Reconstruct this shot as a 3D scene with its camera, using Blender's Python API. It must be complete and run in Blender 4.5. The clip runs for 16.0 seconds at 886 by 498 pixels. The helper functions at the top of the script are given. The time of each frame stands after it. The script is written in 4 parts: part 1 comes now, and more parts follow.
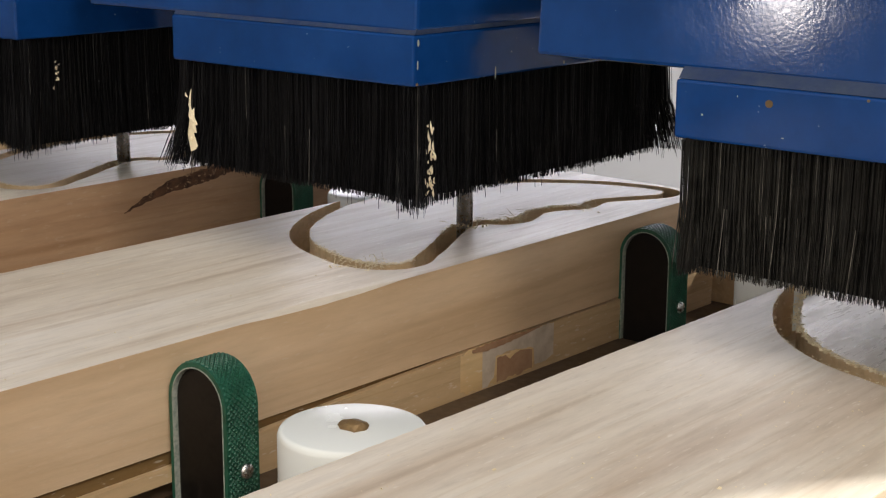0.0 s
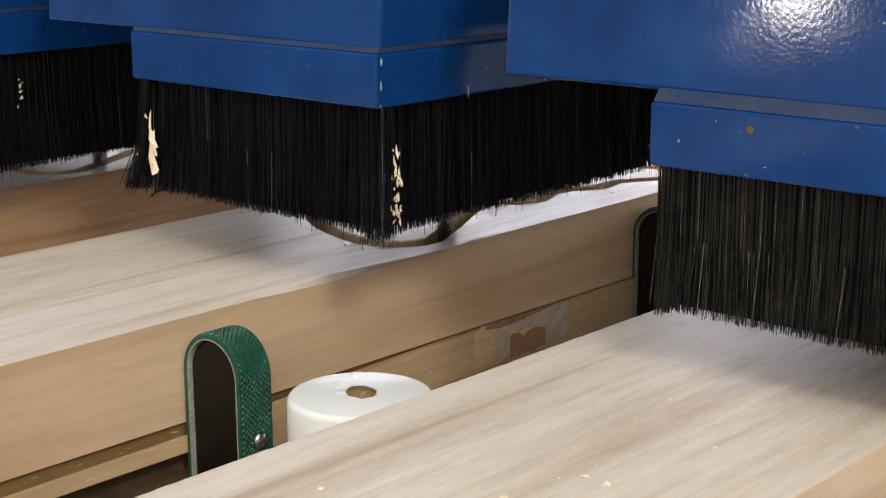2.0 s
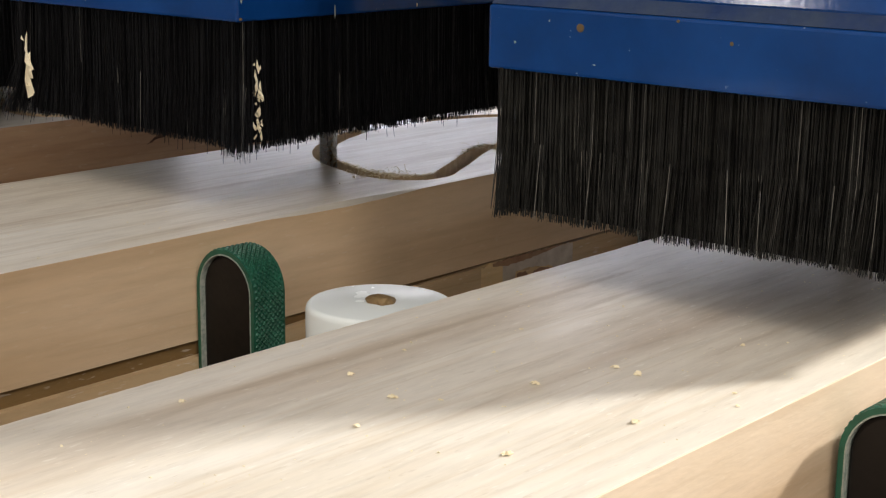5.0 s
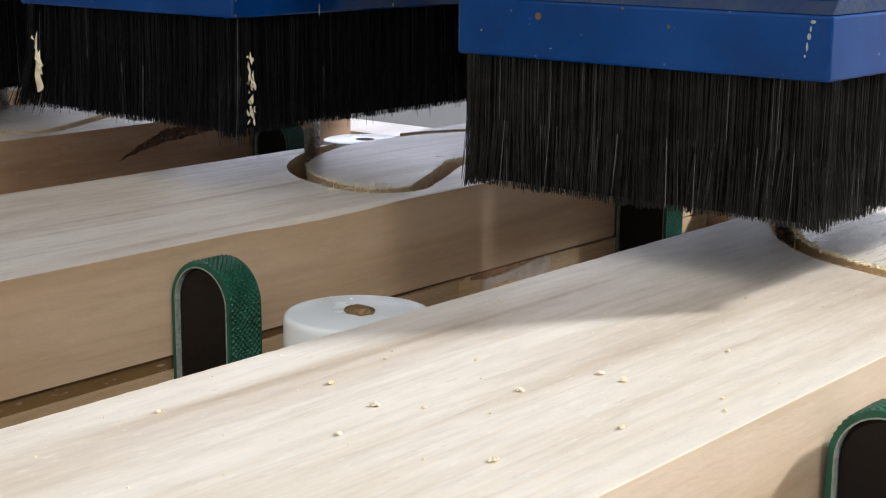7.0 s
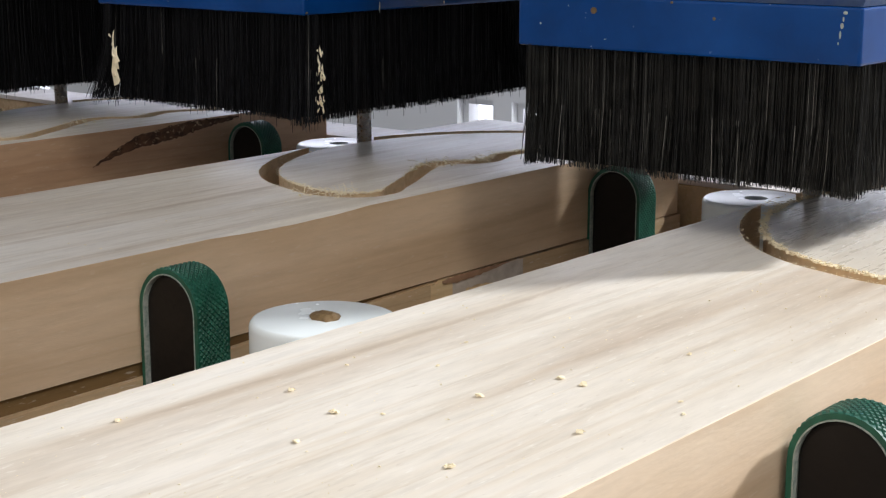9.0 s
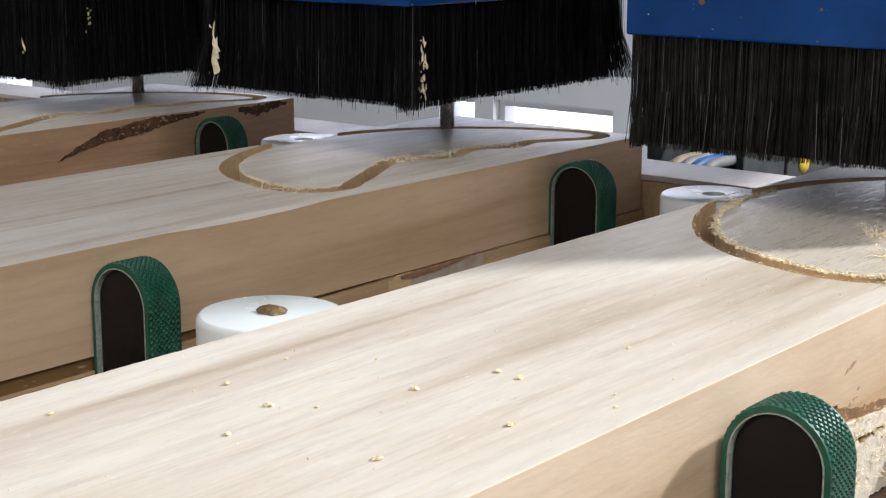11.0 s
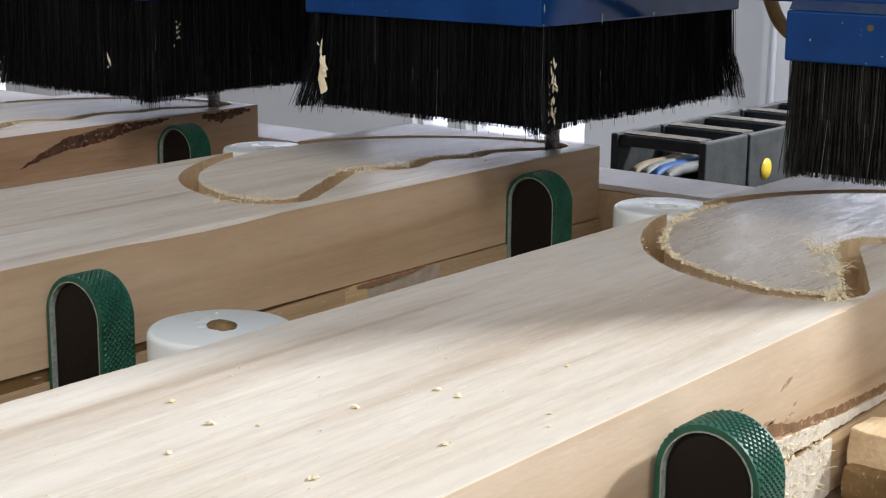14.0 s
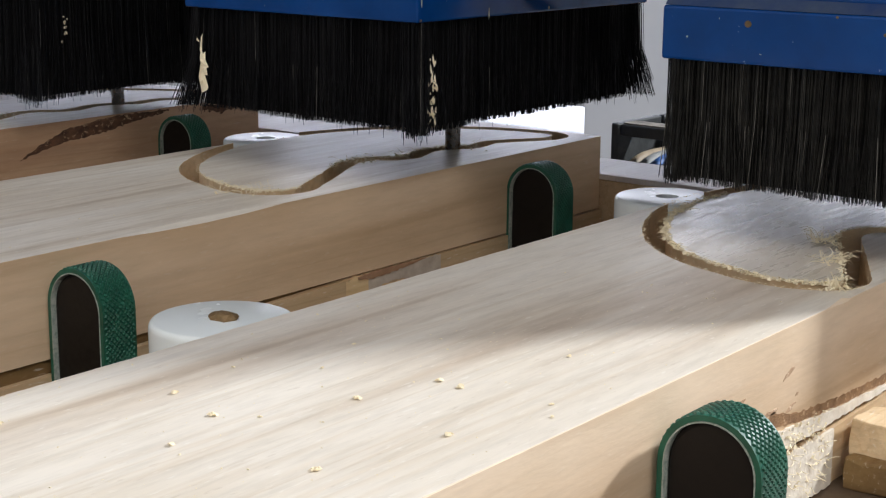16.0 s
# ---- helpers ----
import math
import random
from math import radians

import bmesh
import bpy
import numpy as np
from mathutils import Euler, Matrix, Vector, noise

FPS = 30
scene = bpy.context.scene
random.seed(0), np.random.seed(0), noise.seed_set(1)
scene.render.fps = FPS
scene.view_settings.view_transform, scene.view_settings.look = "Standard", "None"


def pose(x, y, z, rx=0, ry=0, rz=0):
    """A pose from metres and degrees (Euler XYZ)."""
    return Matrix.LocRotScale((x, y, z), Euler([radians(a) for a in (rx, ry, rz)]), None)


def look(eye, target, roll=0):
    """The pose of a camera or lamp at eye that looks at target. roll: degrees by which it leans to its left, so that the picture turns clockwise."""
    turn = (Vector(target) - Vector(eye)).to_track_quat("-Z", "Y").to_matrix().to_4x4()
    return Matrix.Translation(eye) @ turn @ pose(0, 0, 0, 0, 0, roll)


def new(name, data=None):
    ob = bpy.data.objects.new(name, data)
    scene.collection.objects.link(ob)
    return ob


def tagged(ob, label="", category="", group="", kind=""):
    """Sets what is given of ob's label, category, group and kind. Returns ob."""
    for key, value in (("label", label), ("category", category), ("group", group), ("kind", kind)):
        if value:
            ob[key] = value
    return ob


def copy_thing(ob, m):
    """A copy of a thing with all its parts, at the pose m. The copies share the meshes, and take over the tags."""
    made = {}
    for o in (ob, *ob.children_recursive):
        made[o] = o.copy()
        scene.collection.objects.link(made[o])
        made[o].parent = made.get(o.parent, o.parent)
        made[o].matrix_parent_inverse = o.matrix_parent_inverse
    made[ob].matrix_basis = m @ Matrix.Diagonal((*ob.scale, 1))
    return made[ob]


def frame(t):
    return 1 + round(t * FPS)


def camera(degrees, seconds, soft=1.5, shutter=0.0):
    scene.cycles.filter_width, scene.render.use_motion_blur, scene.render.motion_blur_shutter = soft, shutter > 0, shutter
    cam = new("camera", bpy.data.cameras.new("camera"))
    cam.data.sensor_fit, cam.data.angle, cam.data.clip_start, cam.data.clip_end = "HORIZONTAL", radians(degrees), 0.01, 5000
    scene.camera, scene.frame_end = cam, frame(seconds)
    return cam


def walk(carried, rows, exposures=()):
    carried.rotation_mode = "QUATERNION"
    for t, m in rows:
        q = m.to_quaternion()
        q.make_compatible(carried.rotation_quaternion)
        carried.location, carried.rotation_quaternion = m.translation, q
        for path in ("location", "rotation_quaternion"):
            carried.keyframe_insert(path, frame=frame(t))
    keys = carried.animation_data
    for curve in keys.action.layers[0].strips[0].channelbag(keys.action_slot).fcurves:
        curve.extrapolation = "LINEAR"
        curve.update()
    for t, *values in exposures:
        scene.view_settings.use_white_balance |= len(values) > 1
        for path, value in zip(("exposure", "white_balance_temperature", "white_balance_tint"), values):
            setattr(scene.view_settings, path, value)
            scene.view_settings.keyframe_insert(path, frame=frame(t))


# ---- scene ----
cam = camera(32.0, 16.0, soft=1.2)

PATH = [
    (0, (0.586, -0.59, 0.226), (-0.681, 0.887, -0.237), 0.3),
    (0.5, (0.5845, -0.585, 0.2215), (-0.6941, 0.883, -0.2362), -0.09),
    (1, (0.583, -0.58, 0.217), (-0.705, 0.879, -0.245), 0),
    (1.5, (0.5955, -0.5875, 0.217), (-0.7001, 0.8655, -0.2499), -0.22),
    (2, (0.608, -0.595, 0.217), (-0.692, 0.852, -0.247), -0.3),
    (2.5, (0.6065, -0.5975, 0.2165), (-0.7019, 0.845, -0.2627), -0.1),
    (3, (0.605, -0.6, 0.216), (-0.701, 0.838, -0.26), 0.2),
    (3.5, (0.604, -0.612, 0.212), (-0.705, 0.821, -0.27), 0.9),
    (4, (0.603, -0.614, 0.194), (-0.702, 0.826, -0.278), 0.9),
    (4.5, (0.601, -0.617, 0.182), (-0.693, 0.833, -0.29), 1),
    (5, (0.596, -0.614, 0.173), (-0.679, 0.857, -0.283), 0.7),
    (7.5, (0.588, -0.61, 0.164), (-0.661, 0.893, -0.259), 0.4),
    (8, (0.593, -0.609, 0.168), (-0.652, 0.897, -0.255), 0.2),
    (8.5, (0.595, -0.607, 0.167), (-0.647, 0.902, -0.257), 0.1),
    (11, (0.613, -0.595, 0.166), (-0.615, 0.925, -0.262), 0.2),
    (11.5, (0.616, -0.594, 0.167), (-0.598, 0.936, -0.261), 0.4),
    (12, (0.615, -0.592, 0.17), (-0.594, 0.943, -0.256), 0.5),
    (12.5, (0.62, -0.596, 0.172), (-0.592, 0.936, -0.257), 0.6),
    (13, (0.622, -0.594, 0.174), (-0.589, 0.939, -0.254), 0.6),
    (13.5, (0.627, -0.596, 0.179), (-0.585, 0.938, -0.242), 0.8),
    (14, (0.63, -0.595, 0.178), (-0.574, 0.943, -0.255), 0.6),
    (14.5, (0.629, -0.595, 0.175), (-0.574, 0.943, -0.257), 0.7),
    (15, (0.631, -0.596, 0.177), (-0.573, 0.942, -0.255), 0.5),
    (15.5, (0.631, -0.596, 0.178), (-0.574, 0.939, -0.258), 0.3),
    (16, (0.629, -0.595, 0.178), (-0.573, 0.941, -0.267), 0.5),
]
GAIN = [(0.0, 0.38, 7150, 11), (1.0, 0.58, 7050, 12), (2.5, 0.70, 7000, 12), (3.0, 0.90, 6950, 12), (3.5, 1.0, 6900, 12), (4.2, 0.68, 7400, 11), (5.0, 0.15, 7000, 10), (7.3, -0.02, 6400, 10), (16.0, -0.04, 6400, 10)]
walk(cam, [(t, look(eye, target, roll)) for t, eye, target, roll in PATH], GAIN)

# ---- light ----
world = bpy.data.worlds.new("world")
scene.world = world
world.use_nodes = True
world.node_tree.nodes["Background"].inputs[0].default_value = (0.62, 0.68, 0.8, 1)
world.node_tree.nodes["Background"].inputs[1].default_value = 0.25
scene.view_settings.exposure = 0.0


def lamp(name, eye, target, sx, sy, power, colour):
    d = bpy.data.lights.new(name, "AREA")
    d.shape, d.size, d.size_y, d.energy, d.color = "RECTANGLE", sx, sy, power, colour
    ob = new(name, d)
    ob.matrix_world = look(eye, target)
    return ob


# two unseen lamps below the ceiling, aimed after the shadows' direction
lamp("ceiling_light_lamp", (1.7, 2.25, 1.87), (0.2, 0.0, 0.0), 0.30, 0.22, 152, (0.95, 0.97, 1.0))
lamp("ceiling_light_lamp", (2.0, -1.1, 1.65), (0.1, 0.0, 0.0), 0.45, 0.45, 15, (1.0, 0.96, 0.91))
# broad low fill added in front to soften shadows; no fixture hangs here
lamp("ceiling_light_lamp", (1.9, -2.5, 1.35), (0.1, 0.0, 0.0), 1.4, 1.4, 19.5, (1.0, 0.95, 0.89))
# soft panel just under the ceiling, as general overhead fill
lamp("ceiling_light_lamp", (-0.5, -1.5, 2.95), (-0.5, -1.5, 0.0), 5.0, 5.0, 30, (1.0, 0.97, 0.93))
lamp("window_lamp", (-2.0, 2.9, 0.8), (0.0, 0.2, 0.0), 3.0, 1.0, 18, (0.79, 0.81, 1.0))
lamp("window_lamp", (-2.42, -4.9, 0.50), (0.2, 0.0, 0.1), 0.17, 0.23, 10, (0.97, 0.97, 1.0))


# ---- materials ----
def mat(name):
    m = bpy.data.materials.new(name)
    m.use_nodes = True
    nt = m.node_tree
    return m, nt, nt.nodes["Principled BSDF"]


def link(nt, a, b):
    nt.links.new(a, b)


def coords(nt, scale, rot=(0, 0, 0), kind="Object"):
    tc = nt.nodes.new("ShaderNodeTexCoord")
    mp = nt.nodes.new("ShaderNodeMapping")
    mp.inputs["Scale"].default_value = scale
    mp.inputs["Rotation"].default_value = rot
    link(nt, tc.outputs[kind], mp.inputs["Vector"])
    return mp.outputs["Vector"]


def noise_tex(nt, vec, scale, detail=4, rough=0.55, distort=0.0):
    n = nt.nodes.new("ShaderNodeTexNoise")
    n.inputs["Scale"].default_value, n.inputs["Detail"].default_value = scale, detail
    n.inputs["Roughness"].default_value, n.inputs["Distortion"].default_value = rough, distort
    link(nt, vec, n.inputs["Vector"])
    return n.outputs["Fac"]


def ramp(nt, fac, stops):
    r = nt.nodes.new("ShaderNodeValToRGB")
    e = r.color_ramp.elements
    while len(e) < len(stops):
        e.new(0.5)
    for el, (p, c) in zip(e, stops):
        el.position, el.color = p, (*c, 1) if len(c) == 3 else c
    link(nt, fac, r.inputs["Fac"])
    return r.outputs["Color"]


def mix(nt, fac, a, b, mode="MIX"):
    n = nt.nodes.new("ShaderNodeMix")
    n.data_type, n.blend_type = "RGBA", mode
    if hasattr(fac, "links"):
        link(nt, fac, n.inputs["Factor"])
    else:
        n.inputs["Factor"].default_value = fac
    for v, k in ((a, "A"), (b, "B")):
        sock = [s for s in n.inputs if s.name == k and s.type == "RGBA"][0]
        if hasattr(v, "links"):
            link(nt, v, sock)
        else:
            sock.default_value = (*v, 1)
    return [o for o in n.outputs if o.type == "RGBA"][0]


def bump(nt, bsdf, fac, strength, dist=0.001):
    b = nt.nodes.new("ShaderNodeBump")
    b.inputs["Strength"].default_value, b.inputs["Distance"].default_value = strength, dist
    link(nt, fac, b.inputs["Height"])
    link(nt, b.outputs["Normal"], bsdf.inputs["Normal"])


def wood(name, light, mid, dark, rough=0.55, streak=1.0, seed=0.0, spec=0.4, fuzz=0.25, flecks=0.3, blotch=0.5):
    """Wood with grain along y: broad tone bands, fine fibres, scattered specks."""
    m, nt, b = mat(name)
    info = nt.nodes.new("ShaderNodeObjectInfo")
    add = nt.nodes.new("ShaderNodeVectorMath")
    add.operation = "ADD"
    tc = nt.nodes.new("ShaderNodeTexCoord")
    comb = nt.nodes.new("ShaderNodeCombineXYZ")
    mul = nt.nodes.new("ShaderNodeMath")
    mul.operation = "MULTIPLY"
    mul.inputs[1].default_value = 7.0
    link(nt, info.outputs["Random"], mul.inputs[0])
    for k in ("X", "Z"):
        link(nt, mul.outputs[0], comb.inputs[k])
    link(nt, tc.outputs["Object"], add.inputs[0])
    link(nt, comb.outputs[0], add.inputs[1])
    mp = nt.nodes.new("ShaderNodeMapping")
    mp.inputs["Scale"].default_value = (1, 0.07, 1)
    mp.inputs["Location"].default_value = (seed, seed * 0.7, seed * 1.3)
    link(nt, add.outputs[0], mp.inputs["Vector"])
    v = mp.outputs["Vector"]
    broad = noise_tex(nt, v, 26, 3, 0.5, 0.4)
    mp5 = nt.nodes.new("ShaderNodeMapping")
    mp5.inputs["Scale"].default_value = (1, 0.13, 1)
    link(nt, add.outputs[0], mp5.inputs["Vector"])
    fine = noise_tex(nt, mp5.outputs["Vector"], 240, 4, 0.65)
    base = ramp(nt, broad, [(0.25, dark), (0.48, mid), (0.7, light)])
    lines = ramp(nt, fine, [(0.3, (1 - 0.14 * streak,) * 3), (0.55, (1, 1, 1)), (0.8, (1.05, 1.04, 1.02))])
    col = mix(nt, 0.8, base, lines, "MULTIPLY")
    mp2 = nt.nodes.new("ShaderNodeMapping")
    mp2.inputs["Scale"].default_value = (1, 0.4, 1)
    link(nt, add.outputs[0], mp2.inputs["Vector"])
    blot = noise_tex(nt, mp2.outputs["Vector"], 9, 4, 0.6)
    col = mix(nt, blotch, col, ramp(nt, blot, [(0.3, (0.83, 0.78, 0.70)), (0.48, (0.95, 0.93, 0.90)), (0.62, (1.03, 1.03, 1.03))]), "MULTIPLY")
    mp3 = nt.nodes.new("ShaderNodeMapping")
    mp3.inputs["Scale"].default_value = (1, 0.028, 1)
    mp3.inputs["Location"].default_value = (seed * 2.1, 3.0, seed)
    link(nt, add.outputs[0], mp3.inputs["Vector"])
    rings = noise_tex(nt, mp3.outputs["Vector"], 75, 2, 0.5, 0.25)
    col = mix(nt, min(1.0, 0.5 * streak), col, ramp(nt, rings, [(0.30, (0.60, 0.49, 0.37)), (0.385, (0.93, 0.89, 0.84)), (0.43, (1, 1, 1)), (0.56, (1, 1, 1)), (0.62, (0.86, 0.80, 0.72)), (0.645, (1, 1, 1))]), "MULTIPLY")
    mp4 = nt.nodes.new("ShaderNodeMapping")
    mp4.inputs["Scale"].default_value = (1, 0.22, 1)
    link(nt, add.outputs[0], mp4.inputs["Vector"])
    fleck = noise_tex(nt, mp4.outputs["Vector"], 420, 2, 0.6)
    col = mix(nt, ramp(nt, fleck, [(0.63, (0, 0, 0)), (0.72, (flecks,) * 3)]), col, (0.92, 0.89, 0.82))
    col = mix(nt, ramp(nt, fleck, [(0.27, (flecks,) * 3), (0.35, (0, 0, 0))]), col, (0.45, 0.36, 0.27))
    link(nt, col, b.inputs["Base Color"])
    link(nt, ramp(nt, fine, [(0.3, (rough + 0.12,) * 3), (0.7, (rough - 0.08,) * 3)]), b.inputs["Roughness"])
    b.inputs["Specular IOR Level"].default_value = spec
    bump(nt, b, mix(nt, 0.5, fine, fleck), fuzz, 0.0008)
    return m


M_TOP = wood("pale_planed_wood", (0.815, 0.765, 0.69), (0.755, 0.69, 0.595), (0.54, 0.44, 0.34), 0.40, 1.0, spec=0.5, fuzz=0.18, flecks=0.3, blotch=0.7)
M_SIDE = wood("sawn_board_side", (0.74, 0.555, 0.375), (0.68, 0.495, 0.32), (0.53, 0.36, 0.215), 0.6, 0.6, 3.0, flecks=0.08, blotch=0.9)
M_SIDE_PALE = wood("pale_sawn_board_side", (0.80, 0.655, 0.50), (0.745, 0.585, 0.43), (0.62, 0.455, 0.30), 0.55, 0.65, 7.0, flecks=0.08, blotch=0.95)
M_CUT = wood("milled_wood", (0.82, 0.65, 0.43), (0.74, 0.56, 0.35), (0.56, 0.40, 0.23), 0.7, 1.0, 5.0, 0.25, 0.6)
M_ISLAND = wood("sanded_wood_island", (0.72, 0.66, 0.57), (0.66, 0.59, 0.49), (0.50, 0.43, 0.34), 0.28, 0.5, 1.0, 1.0, 0.5, 0.45)
M_ISLAND_PALE = wood("pale_sanded_island", (0.81, 0.76, 0.68), (0.75, 0.69, 0.60), (0.60, 0.52, 0.43), 0.42, 0.6, 1.0, 0.45, 0.4, 0.4)
M_SIDE_RED = wood("reddish_sawn_board_side", (0.64, 0.43, 0.28), (0.57, 0.37, 0.23), (0.42, 0.25, 0.15), 0.6, 1.0, 11.0, flecks=0.08)
M_BASE = wood("fixture_wood", (0.66, 0.48, 0.29), (0.59, 0.42, 0.245), (0.44, 0.30, 0.17), 0.65, 1.0, 9.0)
M_PACK = wood("dark_packing_wood", (0.24, 0.15, 0.06), (0.19, 0.115, 0.045), (0.12, 0.07, 0.03), 0.7, 1.0, 6.0)
M_RAIL_TOP = wood("rail_laminate", (0.80, 0.75, 0.72), (0.74, 0.68, 0.65), (0.62, 0.54, 0.5), 0.45, 0.4, 2.0)


def plain(name, a, b_, rough, scale=40, metal=0.0, spec=0.5, relief=0.0, rscale=200):
    m, nt, b = mat(name)
    v = coords(nt, (1, 1, 1))
    n = noise_tex(nt, v, scale, 5, 0.6)
    link(nt, ramp(nt, n, [(0.3, a), (0.7, b_)]), b.inputs["Base Color"])
    n2 = noise_tex(nt, v, scale * 5, 3)
    link(nt, ramp(nt, n2, [(0.3, (rough * 0.85,) * 3), (0.7, (min(1, rough * 1.15),) * 3)]), b.inputs["Roughness"])
    b.inputs["Metallic"].default_value, b.inputs["Specular IOR Level"].default_value = metal, spec
    if relief:
        bump(nt, b, noise_tex(nt, v, rscale, 2), relief, 0.001)
    return m


M_SPLINTER = plain("torn_wood_fibre", (0.86, 0.74, 0.50), (0.93, 0.84, 0.64), 0.8, 60, spec=0.2)
M_TABLE = plain("oily_dark_board", (0.075, 0.05, 0.03), (0.13, 0.085, 0.05), 0.6, 30)
M_GREEN = plain("green_belt_rubber", (0.006, 0.062, 0.037), (0.016, 0.118, 0.072), 0.45, 90, spec=0.5)
M_FABRIC = plain("belt_fabric_edge", (0.20, 0.26, 0.22), (0.46, 0.48, 0.43), 0.8, 400)
M_BLACK = plain("black_painted_block", (0.005, 0.004, 0.0035), (0.010, 0.008, 0.007), 0.5, 60, spec=0.25)
M_NYLON = plain("white_nylon", (0.80, 0.85, 0.84), (0.84, 0.88, 0.87), 0.25, 7)
M_RUST = plain("rusty_bolt", (0.12, 0.07, 0.025), (0.25, 0.16, 0.07), 0.55, 150, 0.3, relief=0.6)
M_STEEL = plain("bright_steel", (0.55, 0.55, 0.55), (0.7, 0.7, 0.7), 0.28, 90, 1.0)
M_BRISTLE = plain("black_nylon_bristle", (0.002, 0.002, 0.0025), (0.006, 0.006, 0.0075), 0.45, 300, spec=0.14)
# pale grey for lighter strands and for glints painted on the filaments
M_PALE_BRISTLE = plain("pale_glint_bristle", (0.035, 0.035, 0.033), (0.19, 0.18, 0.16), 0.4, 90, spec=0.4)
M_DUSTY_BRISTLE = plain("dusty_grey_bristle", (0.003, 0.003, 0.0032), (0.024, 0.023, 0.020), 0.42, 110, spec=0.22)
M_CORE = plain("dense_bristle_core", (0.003, 0.003, 0.003), (0.006, 0.006, 0.006), 0.9, 300, spec=0.1)
M_HOSE = plain("ochre_hose", (0.30, 0.18, 0.06), (0.42, 0.27, 0.10), 0.5, 60)
M_PIPE = plain("white_pipe", (0.84, 0.85, 0.90), (0.88, 0.89, 0.93), 0.35, 12)
M_DUST = plain("dusty_ledge", (0.008, 0.028, 0.100), (0.036, 0.054, 0.095), 0.65, 60, spec=0.3, relief=0.4)
M_WALL = plain("painted_wall", (0.74, 0.74, 0.74), (0.80, 0.80, 0.80), 0.7, 2)
M_FLOOR = plain("concrete_floor", (0.25, 0.25, 0.25), (0.36, 0.36, 0.35), 0.6, 3)
M_CHAIN = plain("black_chain_plastic", (0.022, 0.025, 0.026), (0.055, 0.058, 0.058), 0.5, 60)
M_YELLOW = plain("yellow_plastic", (0.75, 0.5, 0.02), (0.8, 0.56, 0.04), 0.45)
M_CABLE_BLUE = plain("blue_hose", (0.02, 0.08, 0.26), (0.04, 0.13, 0.36), 0.5)
M_CABLE_GREY = plain("grey_cable", (0.16, 0.17, 0.17), (0.30, 0.30, 0.29), 0.6)
M_CABLE_BEIGE = plain("beige_cable", (0.22, 0.17, 0.11), (0.34, 0.27, 0.18), 0.6)


def bark_stain(name, low, high, wood_colour):
    """Dark bark broken up by bare wood showing through in specks."""
    m, nt, b = mat(name)
    v = coords(nt, (1, 0.6, 1))
    dark = ramp(nt, noise_tex(nt, v, 160, 4), [(0.3, low), (0.7, high)])
    bare = noise_tex(nt, v, 330, 3, 0.65)
    link(nt, mix(nt, ramp(nt, bare, [(0.57, (0, 0, 0)), (0.70, (1, 1, 1))]), dark, wood_colour), b.inputs["Base Color"])
    b.inputs["Roughness"].default_value = 0.85
    bump(nt, b, bare, 0.6)
    return m


M_BARK = bark_stain("dark_bark_scar", (0.05, 0.022, 0.012), (0.17, 0.08, 0.04), (0.55, 0.38, 0.23))
M_BARK_LINE = bark_stain("brown_bark_line", (0.15, 0.075, 0.030), (0.33, 0.185, 0.085), (0.55, 0.37, 0.22))


def blue_paint():
    m, nt, b = mat("blue_gloss_paint")
    v = coords(nt, (1, 1, 1))
    n = noise_tex(nt, v, 14, 5, 0.6)
    col = ramp(nt, n, [(0.28, (0.002, 0.028, 0.120)), (0.5, (0.003, 0.043, 0.185)), (0.72, (0.006, 0.058, 0.235))])
    speck = noise_tex(nt, v, 260, 2, 0.5)
    col = mix(nt, ramp(nt, speck, [(0.74, (0, 0, 0)), (0.80, (1, 1, 1))]), col, (0.35, 0.42, 0.5))
    link(nt, col, b.inputs["Base Color"])
    link(nt, ramp(nt, noise_tex(nt, v, 22, 5, 0.7), [(0.35, (0.05,) * 3), (0.65, (0.12,) * 3)]), b.inputs["Roughness"])
    b.inputs["Specular IOR Level"].default_value = 0.22
    bump(nt, b, noise_tex(nt, v, 520, 1, 0.4), 0.02, 0.0012)
    return m


M_BLUE = blue_paint()


def glow(name, colour, strength):
    m, nt, b = mat(name)
    b.inputs["Emission Color"].default_value = (*colour, 1)
    b.inputs["Emission Strength"].default_value = strength
    b.inputs["Base Color"].default_value = (*colour, 1)
    return m


M_GLOW = glow("bright_window_pane", (0.88, 0.90, 1.0), 2.0)
M_TUBE = glow("lamp_diffuser", (1.0, 0.96, 0.9), 4.0)


# ---- building helpers ----
def part(name, bm, material, parent=None, label=""):
    me = bpy.data.meshes.new(name)
    bm.to_mesh(me)
    bm.free()
    for mm in material if isinstance(material, (list, tuple)) else [material]:
        me.materials.append(mm)
    ob = new(name, me)
    if parent is not None:
        ob.parent = parent
    if label:
        ob["label"] = label
    return ob


def empty(name, x=0, y=0, z=0, rz=0):
    ob = new(name)
    ob.empty_display_size = 0.02
    ob.matrix_basis = pose(x, y, z, 0, 0, rz)
    return ob


def box(bm, x0, x1, y0, y1, z0, z1, bevel=0.0, mi=0, seg=2):
    vs = [bm.verts.new((x, y, z)) for z in (z0, z1) for x, y in ((x0, y0), (x1, y0), (x1, y1), (x0, y1))]
    fs = [bm.faces.new([vs[i] for i in q]) for q in ((3, 2, 1, 0), (4, 5, 6, 7), (0, 1, 5, 4), (1, 2, 6, 5), (2, 3, 7, 6), (3, 0, 4, 7))]
    for f in fs:
        f.material_index = mi
    if bevel:
        es = list({e for f in fs for e in f.edges})
        bmesh.ops.bevel(bm, geom=es, offset=bevel, segments=seg, affect="EDGES", profile=0.5)
    return fs


